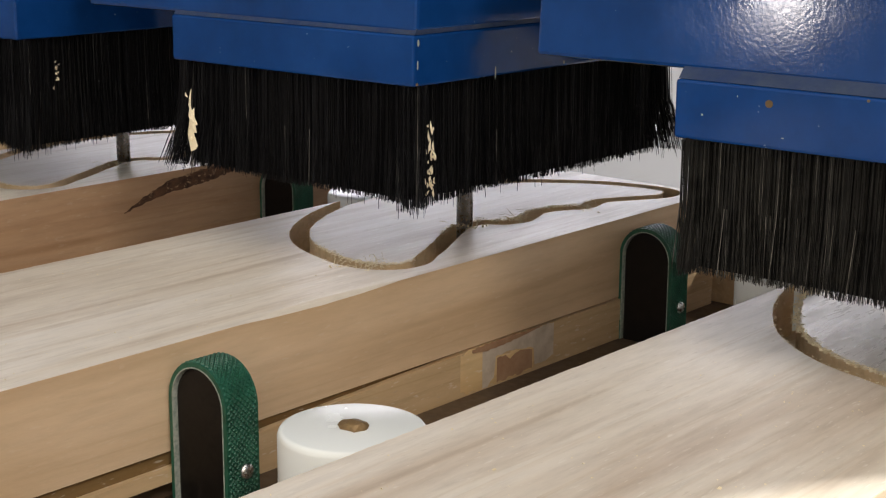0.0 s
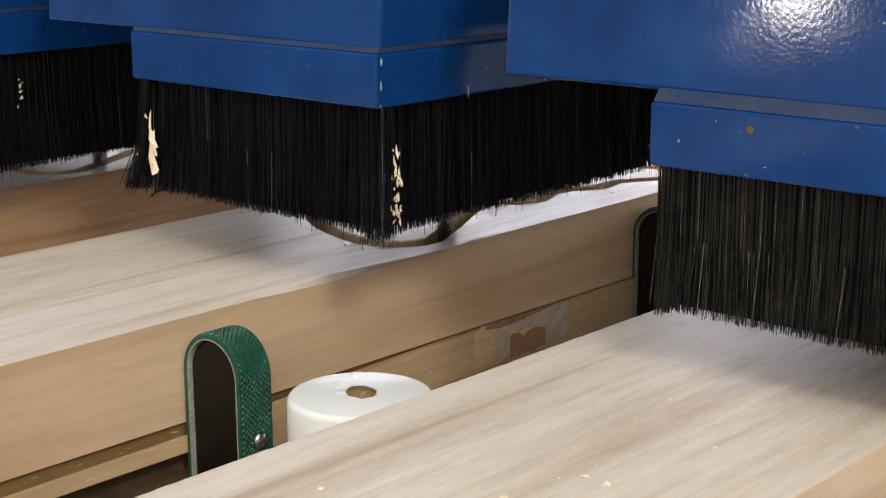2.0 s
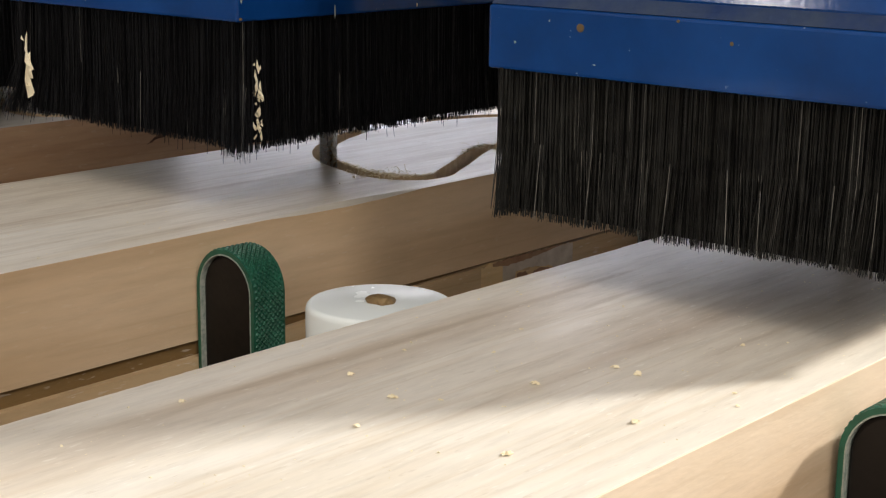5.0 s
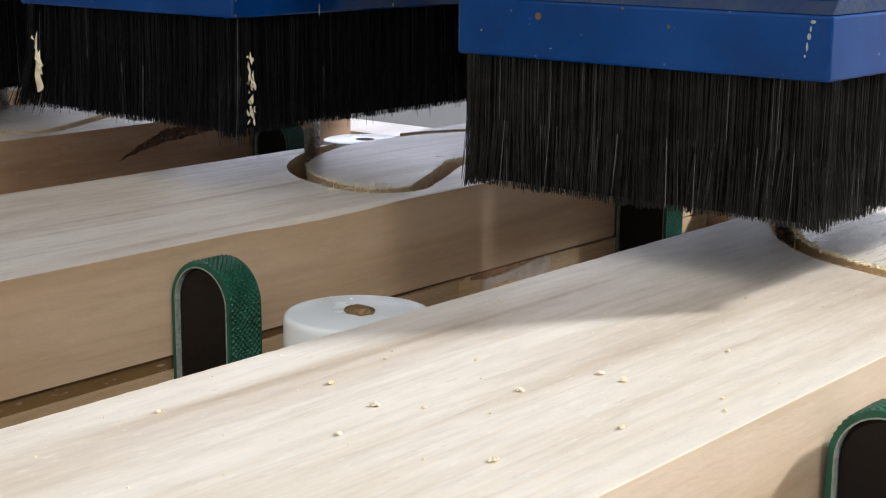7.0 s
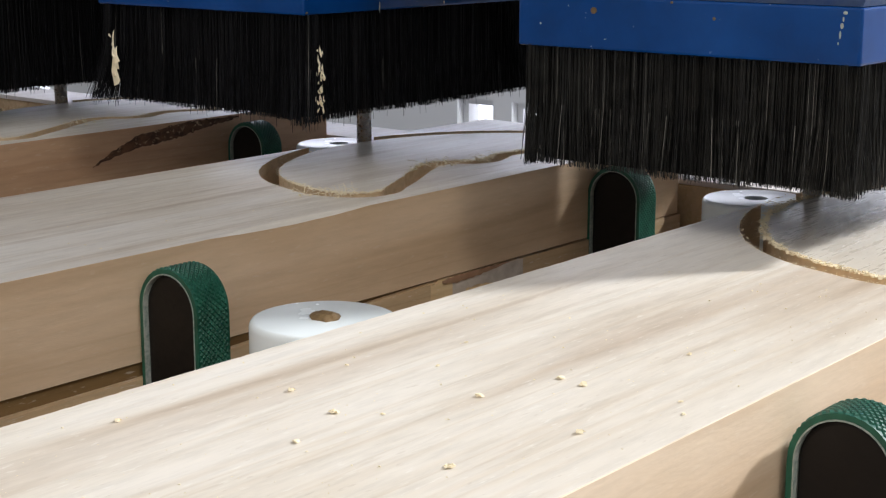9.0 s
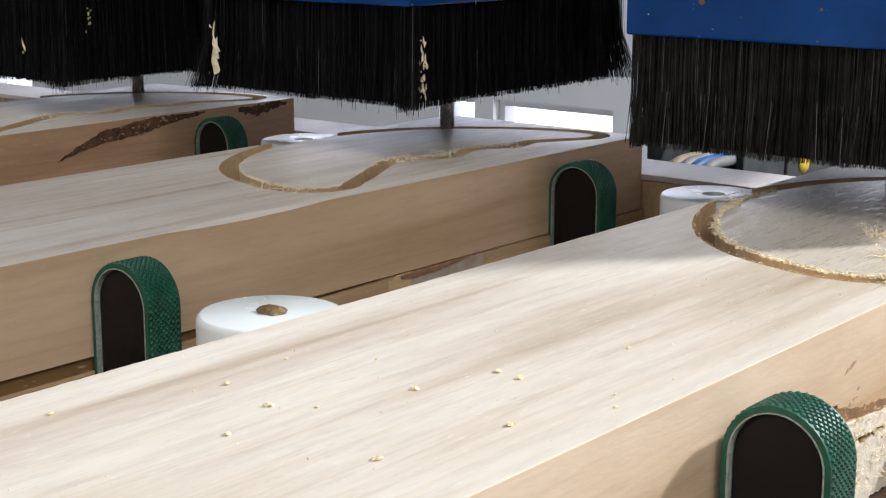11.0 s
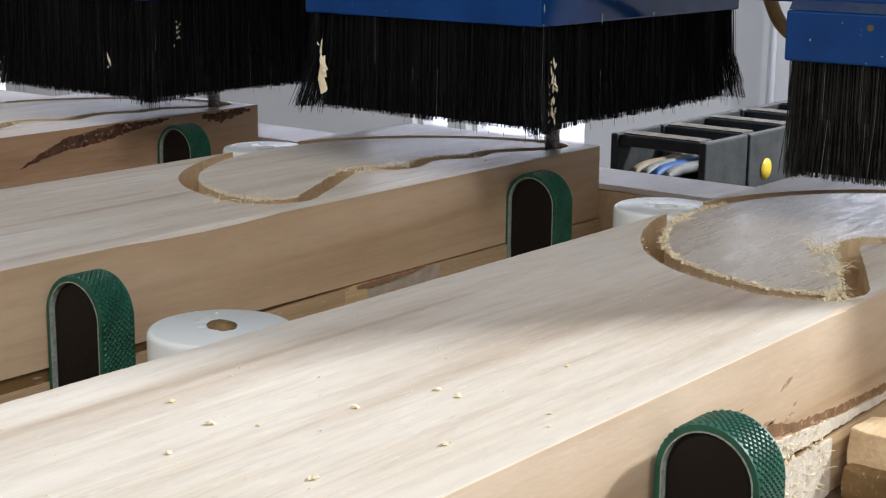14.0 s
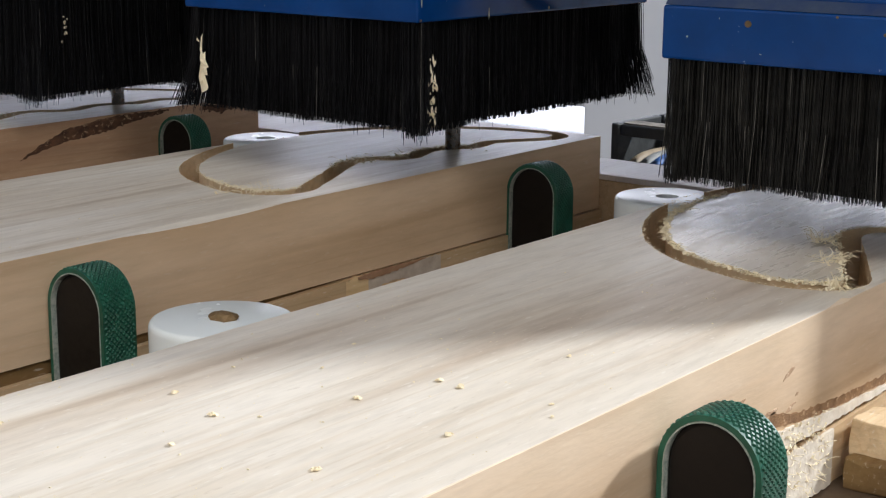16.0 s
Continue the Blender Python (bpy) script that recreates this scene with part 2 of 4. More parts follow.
def boxed(x0, x1, y0, y1, z0, z1, bevel=0.0, seg=2):
    bm = bmesh.new()
    box(bm, x0, x1, y0, y1, z0, z1, bevel, 0, seg)
    return bm


def lathe(bm, profile, n=40, mi=0, cx=0, cy=0):
    """Closed body of revolution about z from (radius, height) rows, from the axis to the axis."""
    rings = []
    for r, z in profile:
        if r < 1e-6:
            rings.append([bm.verts.new((cx, cy, z))])
        else:
            rings.append([bm.verts.new((cx + r * math.cos(2 * math.pi * i / n), cy + r * math.sin(2 * math.pi * i / n), z)) for i in range(n)])
    for a, b in zip(rings, rings[1:]):
        for i in range(n):
            j = (i + 1) % n
            if len(a) == 1:
                f = bm.faces.new((a[0], b[j], b[i]))
            elif len(b) == 1:
                f = bm.faces.new((a[i], a[j], b[0]))
            else:
                f = bm.faces.new((a[i], a[j], b[j], b[i]))
            f.material_index, f.smooth = mi, True
    bmesh.ops.recalc_face_normals(bm, faces=bm.faces)


# ---- the place ----
PITCH = 0.3535          # board A beside board B
PITCH_C = 0.368         # board C beyond
SLOT_PITCH = 0.3625
WIDTH = 0.186
THICK = 0.056
FAR = 0.404
NEAR = -0.80

structure = lambda ob, label, cat: tagged(ob, label, cat, kind="structure")
structure(part("floor", boxed(-7, 4, -5, 5, -1.0, -0.9), M_FLOOR), "grey concrete workshop floor", "floor")
structure(part("ceiling", boxed(-7, 4, -5, 5, 3.0, 3.1), M_WALL), "plain pale workshop ceiling", "ceiling")
structure(part("wall_west", boxed(-7.1, -7, -5, 5, -1, 3.1), M_WALL), "plain pale grey workshop wall", "wall")
structure(part("wall_east", boxed(4, 4.1, -5, 5, -1, 3.1), M_WALL), "plain pale grey workshop wall", "wall")


def opening_wall(name, y0, y1, openings, label, top=3.1, low=-1.0):
    """A wall along x with upright openings (x0, x1, z0, z1) cut through it, in order of x."""
    bm, x = bmesh.new(), -7
    for x0, x1, z0, z1 in openings:
        box(bm, x, x0, y0, y1, low, top)
        box(bm, x0, x1, y0, y1, z1, top)
        box(bm, x0, x1, y0, y1, low, z0)
        x = x1
    box(bm, x, 4, y0, y1, low, top)
    structure(part(name, bm, M_WALL), label, "wall")


def window(name, x0, x1, z0, z1, y, label):
    w = structure(empty(name, (x0 + x1) / 2, y, z0), label, "window")
    hw, h, t = (x1 - x0) / 2, z1 - z0, 0.02
    bm = bmesh.new()
    box(bm, -hw + t, hw - t, 0.02, 0.03, t, h - t)
    part("pane", bm, M_GLOW, w)
    bm = bmesh.new()
    box(bm, -hw, -hw + t, -0.03, 0.03, 0, h), box(bm, hw - t, hw, -0.03, 0.03, 0, h)
    box(bm, -hw + t, hw - t, -0.03, 0.03, 0, t), box(bm, -hw + t, hw - t, -0.03, 0.03, h - t, h)
    part("frame", bm, M_WALL, w)


NORTH = [(-4.6, -4.31, -0.56, -0.1), (-2.308, -2.173, -0.49, -0.372), (-2.104, -1.69, -0.49, -0.372)]
HIGH = [(-4.6, -3.6, 0.25, 1.5), (-3.4, -2.4, 0.25, 1.5), (-2.2, -1.2, 0.25, 1.5), (-1.0, 0.0, 0.25, 1.5)]
opening_wall("wall_north", 3.0, 3.12, NORTH, "pale grey workshop wall with bright windows", 0.12)
opening_wall("wall_north_upper", 3.0, 3.12, HIGH, "pale grey workshop wall with a band of windows", 3.1, 0.12)
for k, (a, b, c, d) in enumerate(NORTH + HIGH):
    window(f"window_{k + 1}", a, b, c, d, 3.06, "bright overexposed window in the workshop wall")
SOUTH = [(-2.54, -2.30, 0.27, 0.67)]
opening_wall("wall_south", -5.1, -5.0, SOUTH, "pale grey workshop wall with a small window", 3.1)
window("window_8", *SOUTH[0], -5.05, "bright small window in the workshop wall")

# machine table and its fixture strips
structure(part("machine_base", boxed(-1.5, 0.65, NEAR, 0.39, -0.9, -0.14, 0.01), M_CHAIN), "dark steel base of the machine", "machine base")
structure(part("machine_table", boxed(-1.6, 0.75, NEAR - 0.1, 0.476, -0.14, -0.086, 0.003), M_TABLE), "dark oily machine table under the boards", "machine table")


def end_rail():
    bm = bmesh.new()
    box(bm, -1.6, 0.75, 0.412, 0.474, -0.086, -0.0355, 0.001)
    r = empty("end_rail")
    part("rail_body", bm, M_BASE, r)
    bm = bmesh.new()
    box(bm, -1.6, 0.75, 0.410, 0.476, -0.035, -0.0305, 0.0008)
    part("rail_cap", bm, M_RAIL_TOP, r, "pale dusty laminate cap")
    tagged(r, "brown wooden end rail with pale dusty cap", "rail")


end_rail()

# centre line of the milled slot, on the board whose near edge is x = 0
SLOT = [(-.066, .190), (-.054, .163), (-.041, .138), (-.029, .113), (-.0205, .094), (-.023, .077), (-.036, .067), (-.055, .0645), (-.077, .070), (-.099, .078),
        (-.1203, .0912), (-.139, .109), (-.154, .1305), (-.167, .156), (-.1762, .182), (-.181, .207), (-.1825, .232), (-.180, .258), (-.174, .283), (-.164, .306),
        (-.151, .327), (-.135, .346), (-.116, .362), (-.094, .3765), (-.071, .386), (-.048, .391), (-.031, .390), (-.0225, .381), (-.0215, .369), (-.029, .354),
        (-.038, .339), (-.0455, .325), (-.044, .309), (-.042, .297), (-.049, .285), (-.055, .274), (-.0565, .259), (-.051, .244), (-.048, .231), (-.0535, .217), (-.063, .209)]


def smooth_loop(pts, n):
    """Closed Catmull-Rom curve through pts, n steps a span."""
    out, c = [], len(pts)
    for i in range(c):
        p0, p1, p2, p3 = (Vector(pts[(i + k) % c]) for k in (-1, 0, 1, 2))
        for s in range(n):
            t = s / n
            out.append(0.5 * (2 * p1 + (p2 - p0) * t + (2 * p0 - 5 * p1 + 4 * p2 - p3) * t * t + (3 * p1 - p0 - 3 * p2 + p3) * t ** 3))
    return out


LINE = smooth_loop(SLOT, 5)
HALF = 0.0066


def offset_loop(line, d, rough, seed):
    out, c = [], len(line)
    rng = random.Random(seed)
    for i, p in enumerate(line):
        tan = (line[(i + 1) % c] - line[i - 1]).normalized()
        out.append(p + Vector((tan.y, -tan.x)) * (d + rng.uniform(-rough, rough)))
    return out


def fill(bm, loops, mi, z_up=True):
    edges = [bm.edges.get((a, b)) or bm.edges.new((a, b)) for loop in loops for a, b in zip(loop, loop[1:] + loop[:1])]
    for f in [g for g in bmesh.ops.triangle_fill(bm, use_beauty=True, edges=edges)["geom"] if isinstance(g, bmesh.types.BMFace)]:
        f.material_index = mi
        f.normal_update()
        if (f.normal.z > 0) != z_up:
            f.normal_flip()


A_SHIFT = SLOT_PITCH - PITCH


def rims(shift, rough, seed):
    """Outer and inner rim of the slot."""
    outer, inner = offset_loop(LINE, HALF, rough, seed), offset_loop(LINE, -HALF, rough, seed + 1)
    areas = [abs(sum(a.x * b.y - a.y * b.x for a, b in zip(k, k[1:] + k[:1]))) for k in (outer, inner)]
    if areas[0] < areas[1]:
        outer, inner = inner, outer
    return tuple([Vector((p.x + shift, p.y)) for p in loop] for loop in (outer, inner))


def board(depth=0.03, seed=1, shift=0.0, width=WIDTH, wane=0.0, chip=None):
    """A thick board with a milled slot round an island; its near edge is x = 0. The slot runs out through the far long edge."""
    bm = bmesh.new()
    rng = random.Random(seed)
    outer, inner = rims(shift, 0.0003, seed)
    ch, n = 0.0002, 320
    edge = -width + ch
    gone = [i for i, p in enumerate(outer) if p.x < edge + 0.0006]
    ys = [NEAR + ch + (FAR - NEAR - 2 * ch) * i / n for i in range(n + 1)]
    edge_r = [(-ch - wane * max(0.0, 1 - ((y + 0.008) / 0.062) ** 2) * (0.75 + 0.25 * noise.noise(Vector((y * 60, 1.0, 2.0)))) - rng.uniform(0, 0.00012) - 0.0004 * max(0.0, noise.noise(Vector((y * 17, seed * 2.3, 0.5))) + 0.4 * noise.noise(Vector((y * 90, seed, 3.5)))), y) for y in ys]
    if chip:
        # a splinter torn off the near edge, deepening along the grain to an abrupt end
        y0, y1, deep = chip
        edge_r = [(x - deep * (y - y0) / (y1 - y0) if y0 < y < y1 else x, y) for x, y in edge_r]
    c = len(outer)
    if gone:
        first, last = gone[0], gone[-1]
        y_lo, y_hi = sorted((outer[first].y, outer[last].y))
        chain = [outer[(last + 1 + k) % c] for k in range(c - len(range(first, last + 1)))]
        if chain[0].y < chain[-1].y:
            chain.reverse()
        # around the board: near edge, far end, down the long edge to the upper mouth, round the slot, out at the lower mouth
        left_hi = [(edge + rng.uniform(-0.0003, 0.0003), y) for y in reversed(ys) if y > y_hi + 0.002]
        left_lo = [(edge + rng.uniform(-0.0003, 0.0003), y) for y in reversed(ys) if y < y_lo - 0.002]
        rim2 = edge_r + left_hi + [(edge, y_hi + 0.001)] + [(p.x, p.y) for p in chain] + [(edge, y_lo - 0.001)] + left_lo
        wall = range(len(edge_r) + len(left_hi), len(edge_r) + len(left_hi) + len(chain) + 1)
    else:
        rim2, wall = edge_r + [(edge + rng.uniform(-0.0004, 0.0004), y) for y in reversed(ys)], range(0)
    rim = [bm.verts.new((x, y, 0)) for x, y in rim2]
    # outer skin down to the slot's floor: in the slot it is the slot's own wall
    skin = [bm.verts.new((x if i in wall or i == (wall[-1] + 1 if gone else -1) else 0.0 if x > -0.02 and i < len(edge_r) else -width, y, -depth)) for i, (x, y) in enumerate(rim2)]
    m = len(rim)
    arris = [bm.verts.new((v.co.x, v.co.y, -ch - 0.28 * max(0.0, abs(v.co.x - q[0]) - 2 * ch))) for v, q in zip(skin, rim2)]
    for i in range(m):
        j = (i + 1) % m
        for a, b, mi in ((arris, rim, 0 if wane else 1), (skin, arris, 1)):
            bm.faces.new((a[i], a[j], b[j], b[i])).material_index = 2 if i in wall else mi
    foot_i = [i for i in range(m) if not (gone and wall[0] < i <= wall[-1])]
    foot = {i: bm.verts.new((skin[i].co.x if abs(skin[i].co.x) < 1e-6 else -width, skin[i].co.y, -THICK)) for i in foot_i}
    for a, b in zip(foot_i, foot_i[1:] + foot_i[:1]):
        bm.faces.new((foot[a], foot[b], skin[b], skin[a])).material_index = 1 if (b - a) % m == 1 else 2
    bm.faces.new([foot[i] for i in reversed(foot_i)]).material_index = 1
    vi = [bm.verts.new((p.x, p.y, 0)) for p in inner]
    fi = [bm.verts.new((p.x, p.y, -depth)) for p in inner]
    if gone:
        fill(bm, [rim], 0)
        mouth = [skin[i] for i in range(wall[0], wall[-1] + 2)]
        fill(bm, [mouth, fi], 2)
    else:
        vo = [bm.verts.new((p.x, p.y, 0)) for p in outer]
        fo = [bm.verts.new((p.x, p.y, -depth)) for p in outer]
        for i in range(c):
            j = (i + 1) % c
            bm.faces.new((vo[i], vo[j], fo[j], fo[i])).material_index = 2
        fill(bm, [rim, vo], 0)
        fill(bm, [fo, fi], 2)
    for i in range(c):
        j = (i + 1) % c
        bm.faces.new((vi[j], vi[i], fi[i], fi[j])).material_index = 2
    fill(bm, [vi], 3)
    bmesh.ops.recalc_face_normals(bm, faces=bm.faces)
    return bm


board_b = tagged(part("workpiece_board", board(wane=0.008), [M_TOP, M_SIDE, M_CUT, M_ISLAND_PALE]), "thick pale wooden board with a milled curved slot", "board", "boards on the machine table")
board_a = tagged(part("workpiece_board", board(0.03, 2, A_SHIFT, 0.1795, chip=(0.036, 0.0605, 0.0034)), [M_TOP, M_SIDE_PALE, M_CUT, M_ISLAND]), "thick pale wooden board with a freshly milled curved slot", "board", "boards on the machine table")
board_a.matrix_basis = pose(PITCH, 0, 0)
board_c = tagged(part("workpiece_board", board(0.03, 3), [M_TOP, M_SIDE_RED, M_CUT, M_ISLAND_PALE]), "thick wooden board with a reddish side and dark bark scars", "board", "boards on the machine table")
board_c.matrix_basis = pose(-PITCH_C, 0, 0)


def fixture_strip(x, width=WIDTH):
    """Base plank whose top falls away under the board's near half, a dark packing strip in the gap, a recessed dark footing below."""
    r = empty("fixture_strip", x)
    part("packing_strip", boxed(-width + 0.006, -0.003, NEAR, FAR, -0.0715, -0.0563), M_PACK, r, "dark brown packing strip")
    bm = bmesh.new()
    prof = [(NEAR, -0.0722), (FAR + 0.002, -0.0722), (FAR + 0.002, -0.0572), (0.12, -0.0572), (0.0, -0.0602), (-0.12, -0.0645), (-0.30, -0.0655), (NEAR, -0.067)]
    a, b = ([bm.verts.new((xx, y, z)) for y, z in prof] for xx in (-width, 0.0015))
    bm.faces.new(a), bm.faces.new(b)
    for k in range(len(prof)):
        n = (k + 1) % len(prof)
        bm.faces.new((a[k], a[n], b[n], b[k]))
    bmesh.ops.recalc_face_normals(bm, faces=bm.faces)
    part("base_plank", bm, M_BASE, r)
    # set back and in the table's dark colour, for the dark band below
    part("footing", boxed(-width + 0.012, -0.012, NEAR, -0.07, -0.0862, -0.0724), M_TABLE, r, "dark recessed footing strip")
    part("lower_plank", boxed(-width, 0.0012, -0.07, FAR + 0.002, -0.0862, -0.0724), M_BASE, r)
    return tagged(r, "brown wooden fixture strip under a board", "fixture strip", "fixture strips under the boards")


strip = fixture_strip(0)
fixture_strip(PITCH, 0.1795)
copy_thing(strip, pose(-PITCH_C, 0, 0))


# ---- clamping pads with green belt ----
PAD_TOP = -0.0042

def stadium(bm, half, top, bottom, y0, y1, mi=0, n=18, closed=True):
    """An upright slab with a round head, extruded along y, as front loop and back loop."""
    prof = [(-half, bottom)] + [(half * math.cos(a), top - half + half * math.sin(a)) for a in [math.pi - math.pi * i / n for i in range(n + 1)]] + [(half, bottom)]
    return [[bm.verts.new((x, y, z)) for x, z in prof] for y in (y0, y1)]


def clamp_pad(x, y):
    """The belt's diamond studs are geometry; it leaves the block's black face open."""
    r = empty("clamp_pad", x, y)
    half, depth = 0.0214, 0.0215
    bm = bmesh.new()
    a, b = stadium(bm, half - 0.0031, PAD_TOP - 0.0031, -0.086, 0.002, depth)
    for i in range(len(a) - 1):
        bm.faces.new((a[i], b[i], b[i + 1], a[i + 1]))
    bm.faces.new(a), bm.faces.new(list(reversed(b)))
    bmesh.ops.recalc_face_normals(bm, faces=bm.faces)
    rim = [e for e in bm.edges if all(abs(v.co.y - 0.002) < 1e-5 for v in e.verts) and max(v.co.z for v in e.verts) > -0.085]
    bmesh.ops.bevel(bm, geom=rim, offset=0.0018, segments=2, affect="EDGES", profile=0.5)
    part("block", bm, M_BLACK, r, "black painted block")
    # belt: inner fabric ply and the studded green skin
    for name, h0, h1, y0, y1, m in (("fabric_ply", half - 0.0030, half - 0.0024, -0.0002, depth, M_FABRIC), ("green_belt", half - 0.0023, half, 0.0, depth - 0.0005, M_GREEN)):
        bm = bmesh.new()
        top0, top1 = PAD_TOP - (half - h0), PAD_TOP - (half - h1)
        a, b = stadium(bm, h0, top0, -0.086, y0, y1)
        c, d = stadium(bm, h1, top1, -0.086, y0, y1)
        for i in range(len(a) - 1):
            for q in ((a[i], a[i + 1], b[i + 1], b[i]), (c[i], d[i], d[i + 1], c[i + 1]), (a[i], c[i], c[i + 1], a[i + 1]), (b[i], b[i + 1], d[i + 1], d[i])):
                bm.faces.new(q)
        bmesh.ops.recalc_face_normals(bm, faces=bm.faces)
        part(name, bm, m, r)
    bm = bmesh.new()
    arc, straight = math.pi * half, 0.086 + PAD_TOP - half
    total, step = arc + 2 * straight, 0.0031
    rows, cols = int(total / step * 2), int((depth - 0.002) / step)

    def belt(s, out):
        h = half + out
        if s < straight:
            return -h, -0.086 + s
        if s > straight + arc:
            return h, PAD_TOP - half - (s - straight - arc)
        g = math.pi - (s - straight) / half
        return h * math.cos(g), PAD_TOP - half + h * math.sin(g)

    for i in range(rows):
        s = (i + 0.5) * step / 2
        for j in range(cols):
            yy = 0.0012 + (j + (0.5 if i % 2 else 0.0) + 0.3) * step
            if yy > depth - 0.002:
                continue
            k = step * 0.47
            pts = [(s - k, yy), (s, yy - k), (s + k, yy), (s, yy + k)]
            base = [bm.verts.new((belt(p, 0.0)[0], q, belt(p, 0.0)[1])) for p, q in pts]
            kk = 0.55
            top = [bm.verts.new((belt(s + (p - s) * kk, 0.0007)[0], yy + (q - yy) * kk, belt(s + (p - s) * kk, 0.0007)[1])) for p, q in pts]
            bm.faces.new(top)
            for u in range(4):
                bm.faces.new((base[u], base[(u + 1) % 4], top[(u + 1) % 4], top[u]))
    bmesh.ops.recalc_face_normals(bm, faces=bm.faces)
    tagged(part("belt_stud", bm, M_GREEN, r), kind="stuff")
    bm = bmesh.new()
    bmesh.ops.create_uvsphere(bm, u_segments=14, v_segments=8, radius=0.0042, matrix=pose(0, 0, 0) @ Matrix.Diagonal((0.55, 1, 1, 1)))
    for f in bm.faces:
        f.smooth = True
    s = part("screw", bm, M_STEEL, r, "bright domed steel screw")
    s.location = (half + 0.001, 0.0115, -0.058)
    return tagged(r, "black clamp pad wrapped in studded green belt", "clamp pad", "green clamp pads beside the boards")


pad = clamp_pad(0.0235, -0.120)
for x, y in ((0.0210, 0.282), (0.3785, -0.117), (-0.343, 0.280)):
    copy_thing(pad, pose(x, y, 0))


# ---- nylon rollers ----
def roller(x, y, bolt):
    r = empty("nylon_roller", x, y)
    R = 0.0335
    bm = bmesh.new()
    if bolt:
        lathe(bm, [(0, -0.086), (R, -0.086), (R, -0.0122), (R - 0.0004, -0.0105), (R - 0.0013, -0.0094), (R - 0.0026, -0.009), (0, -0.009)], 48)
    else:
        lathe(bm, [(0, -0.086), (R, -0.086), (R, -0.0122), (R - 0.0004, -0.0105), (R - 0.0013, -0.0094), (R - 0.0026, -0.009), (0.0075, -0.009), (0.0072, -0.0095), (0.0072, -0.03), (0, -0.03)], 48)
    wheel = part("wheel", bm, M_NYLON, r)
    wheel.data.set_sharp_from_angle(angle=math.radians(50))
    if bolt:
        bm = bmesh.new()
        bmesh.ops.create_icosphere(bm, subdivisions=3, radius=1)
        for v in bm.verts:
            k = 1 + 0.25 * noise.noise(v.co * 1.7)
            v.co = Vector((v.co.x * 0.0075 * k, v.co.y * 0.0058 * k, max(-0.2, v.co.z) * 0.0035 * k))
        s = part("bolt_head", bm, M_RUST, r, "rusty brown bolt head caked with glue")
        s.location = (0.001, 0.0, -0.009)
    else:
        bm = bmesh.new()
        lathe(bm, [(0, -0.03), (0.0055, -0.03), (0.0055, -0.014), (0, -0.014)], 6)
        # dark material here paints in the shade down the hole
        part("bolt_head", bm, M_CHAIN, r, "sunk bolt head coloured dark for the hole's shade")
    return r


tagged(roller(0.1345, -0.1245, True), "white nylon roller with a rusty bolt head", "roller", "nylon rollers beside the boards")
tagged(roller(0.1395, 0.264, False), "white nylon roller with a dark sunk bolt hole", "roller", "nylon rollers beside the boards")
tagged(roller(-0.2265, 0.270, False), "white nylon roller with a dark sunk bolt hole", "roller", "nylon rollers beside the boards")


# ---- torn fibres, chips and scars ----
def flake(bm, x, y, z, size, rng, lift=0.6):
    """A small curled shaving: a bent wedge of four to six corners."""
    a = rng.uniform(0, 6.28)
    ux, uy = math.cos(a), math.sin(a)
    w, l = size * rng.uniform(0.25, 0.5), size * rng.uniform(0.7, 1.3)
    h = l * lift * rng.random()
    p = [(-ux * l / 2 - uy * w, -uy * l / 2 + ux * w, 0), (-ux * l / 2 + uy * w, -uy * l / 2 - ux * w, 0.0),
         (uy * w * 0.7, -ux * w * 0.7, h * 0.8 + w * 0.5), (-uy * w * 0.7, ux * w * 0.7, h + w * 0.6), (ux * l / 2, uy * l / 2, h * rng.random()), (0, 0, 0)]
    v = [bm.verts.new((x + q[0], y + q[1], z + q[2])) for q in p]
    for q in ((0, 1, 2, 3), (3, 2, 4), (1, 5, 4, 2), (0, 3, 4, 5), (1, 0, 5)):
        bm.faces.new([v[k] for k in q])


def hair(bm, x, y, z, a, length, lift, r, rng):
    """A fine wood fibre that rises and curls, three-sided."""
    rings, bend = [], rng.uniform(-1.2, 1.2)
    for k in range(4):
        t = k / 3
        ang = a + bend * t
        c = Vector((x + math.cos(ang) * length * t, y + math.sin(ang) * length * t, z + lift * math.sin(t * 2.2)))
        rr = r * (1 - 0.6 * t)
        rings.append([bm.verts.new(c + Vector((rr * math.cos(g * 2.09 - ang), rr * math.sin(g * 2.09 - ang), rr * math.sin(g * 2.09)))) for g in range(3)])
    for p, q in zip(rings, rings[1:]):
        for g in range(3):
            h = (g + 1) % 3
            bm.faces.new((p[g], p[h], q[h], q[g]))


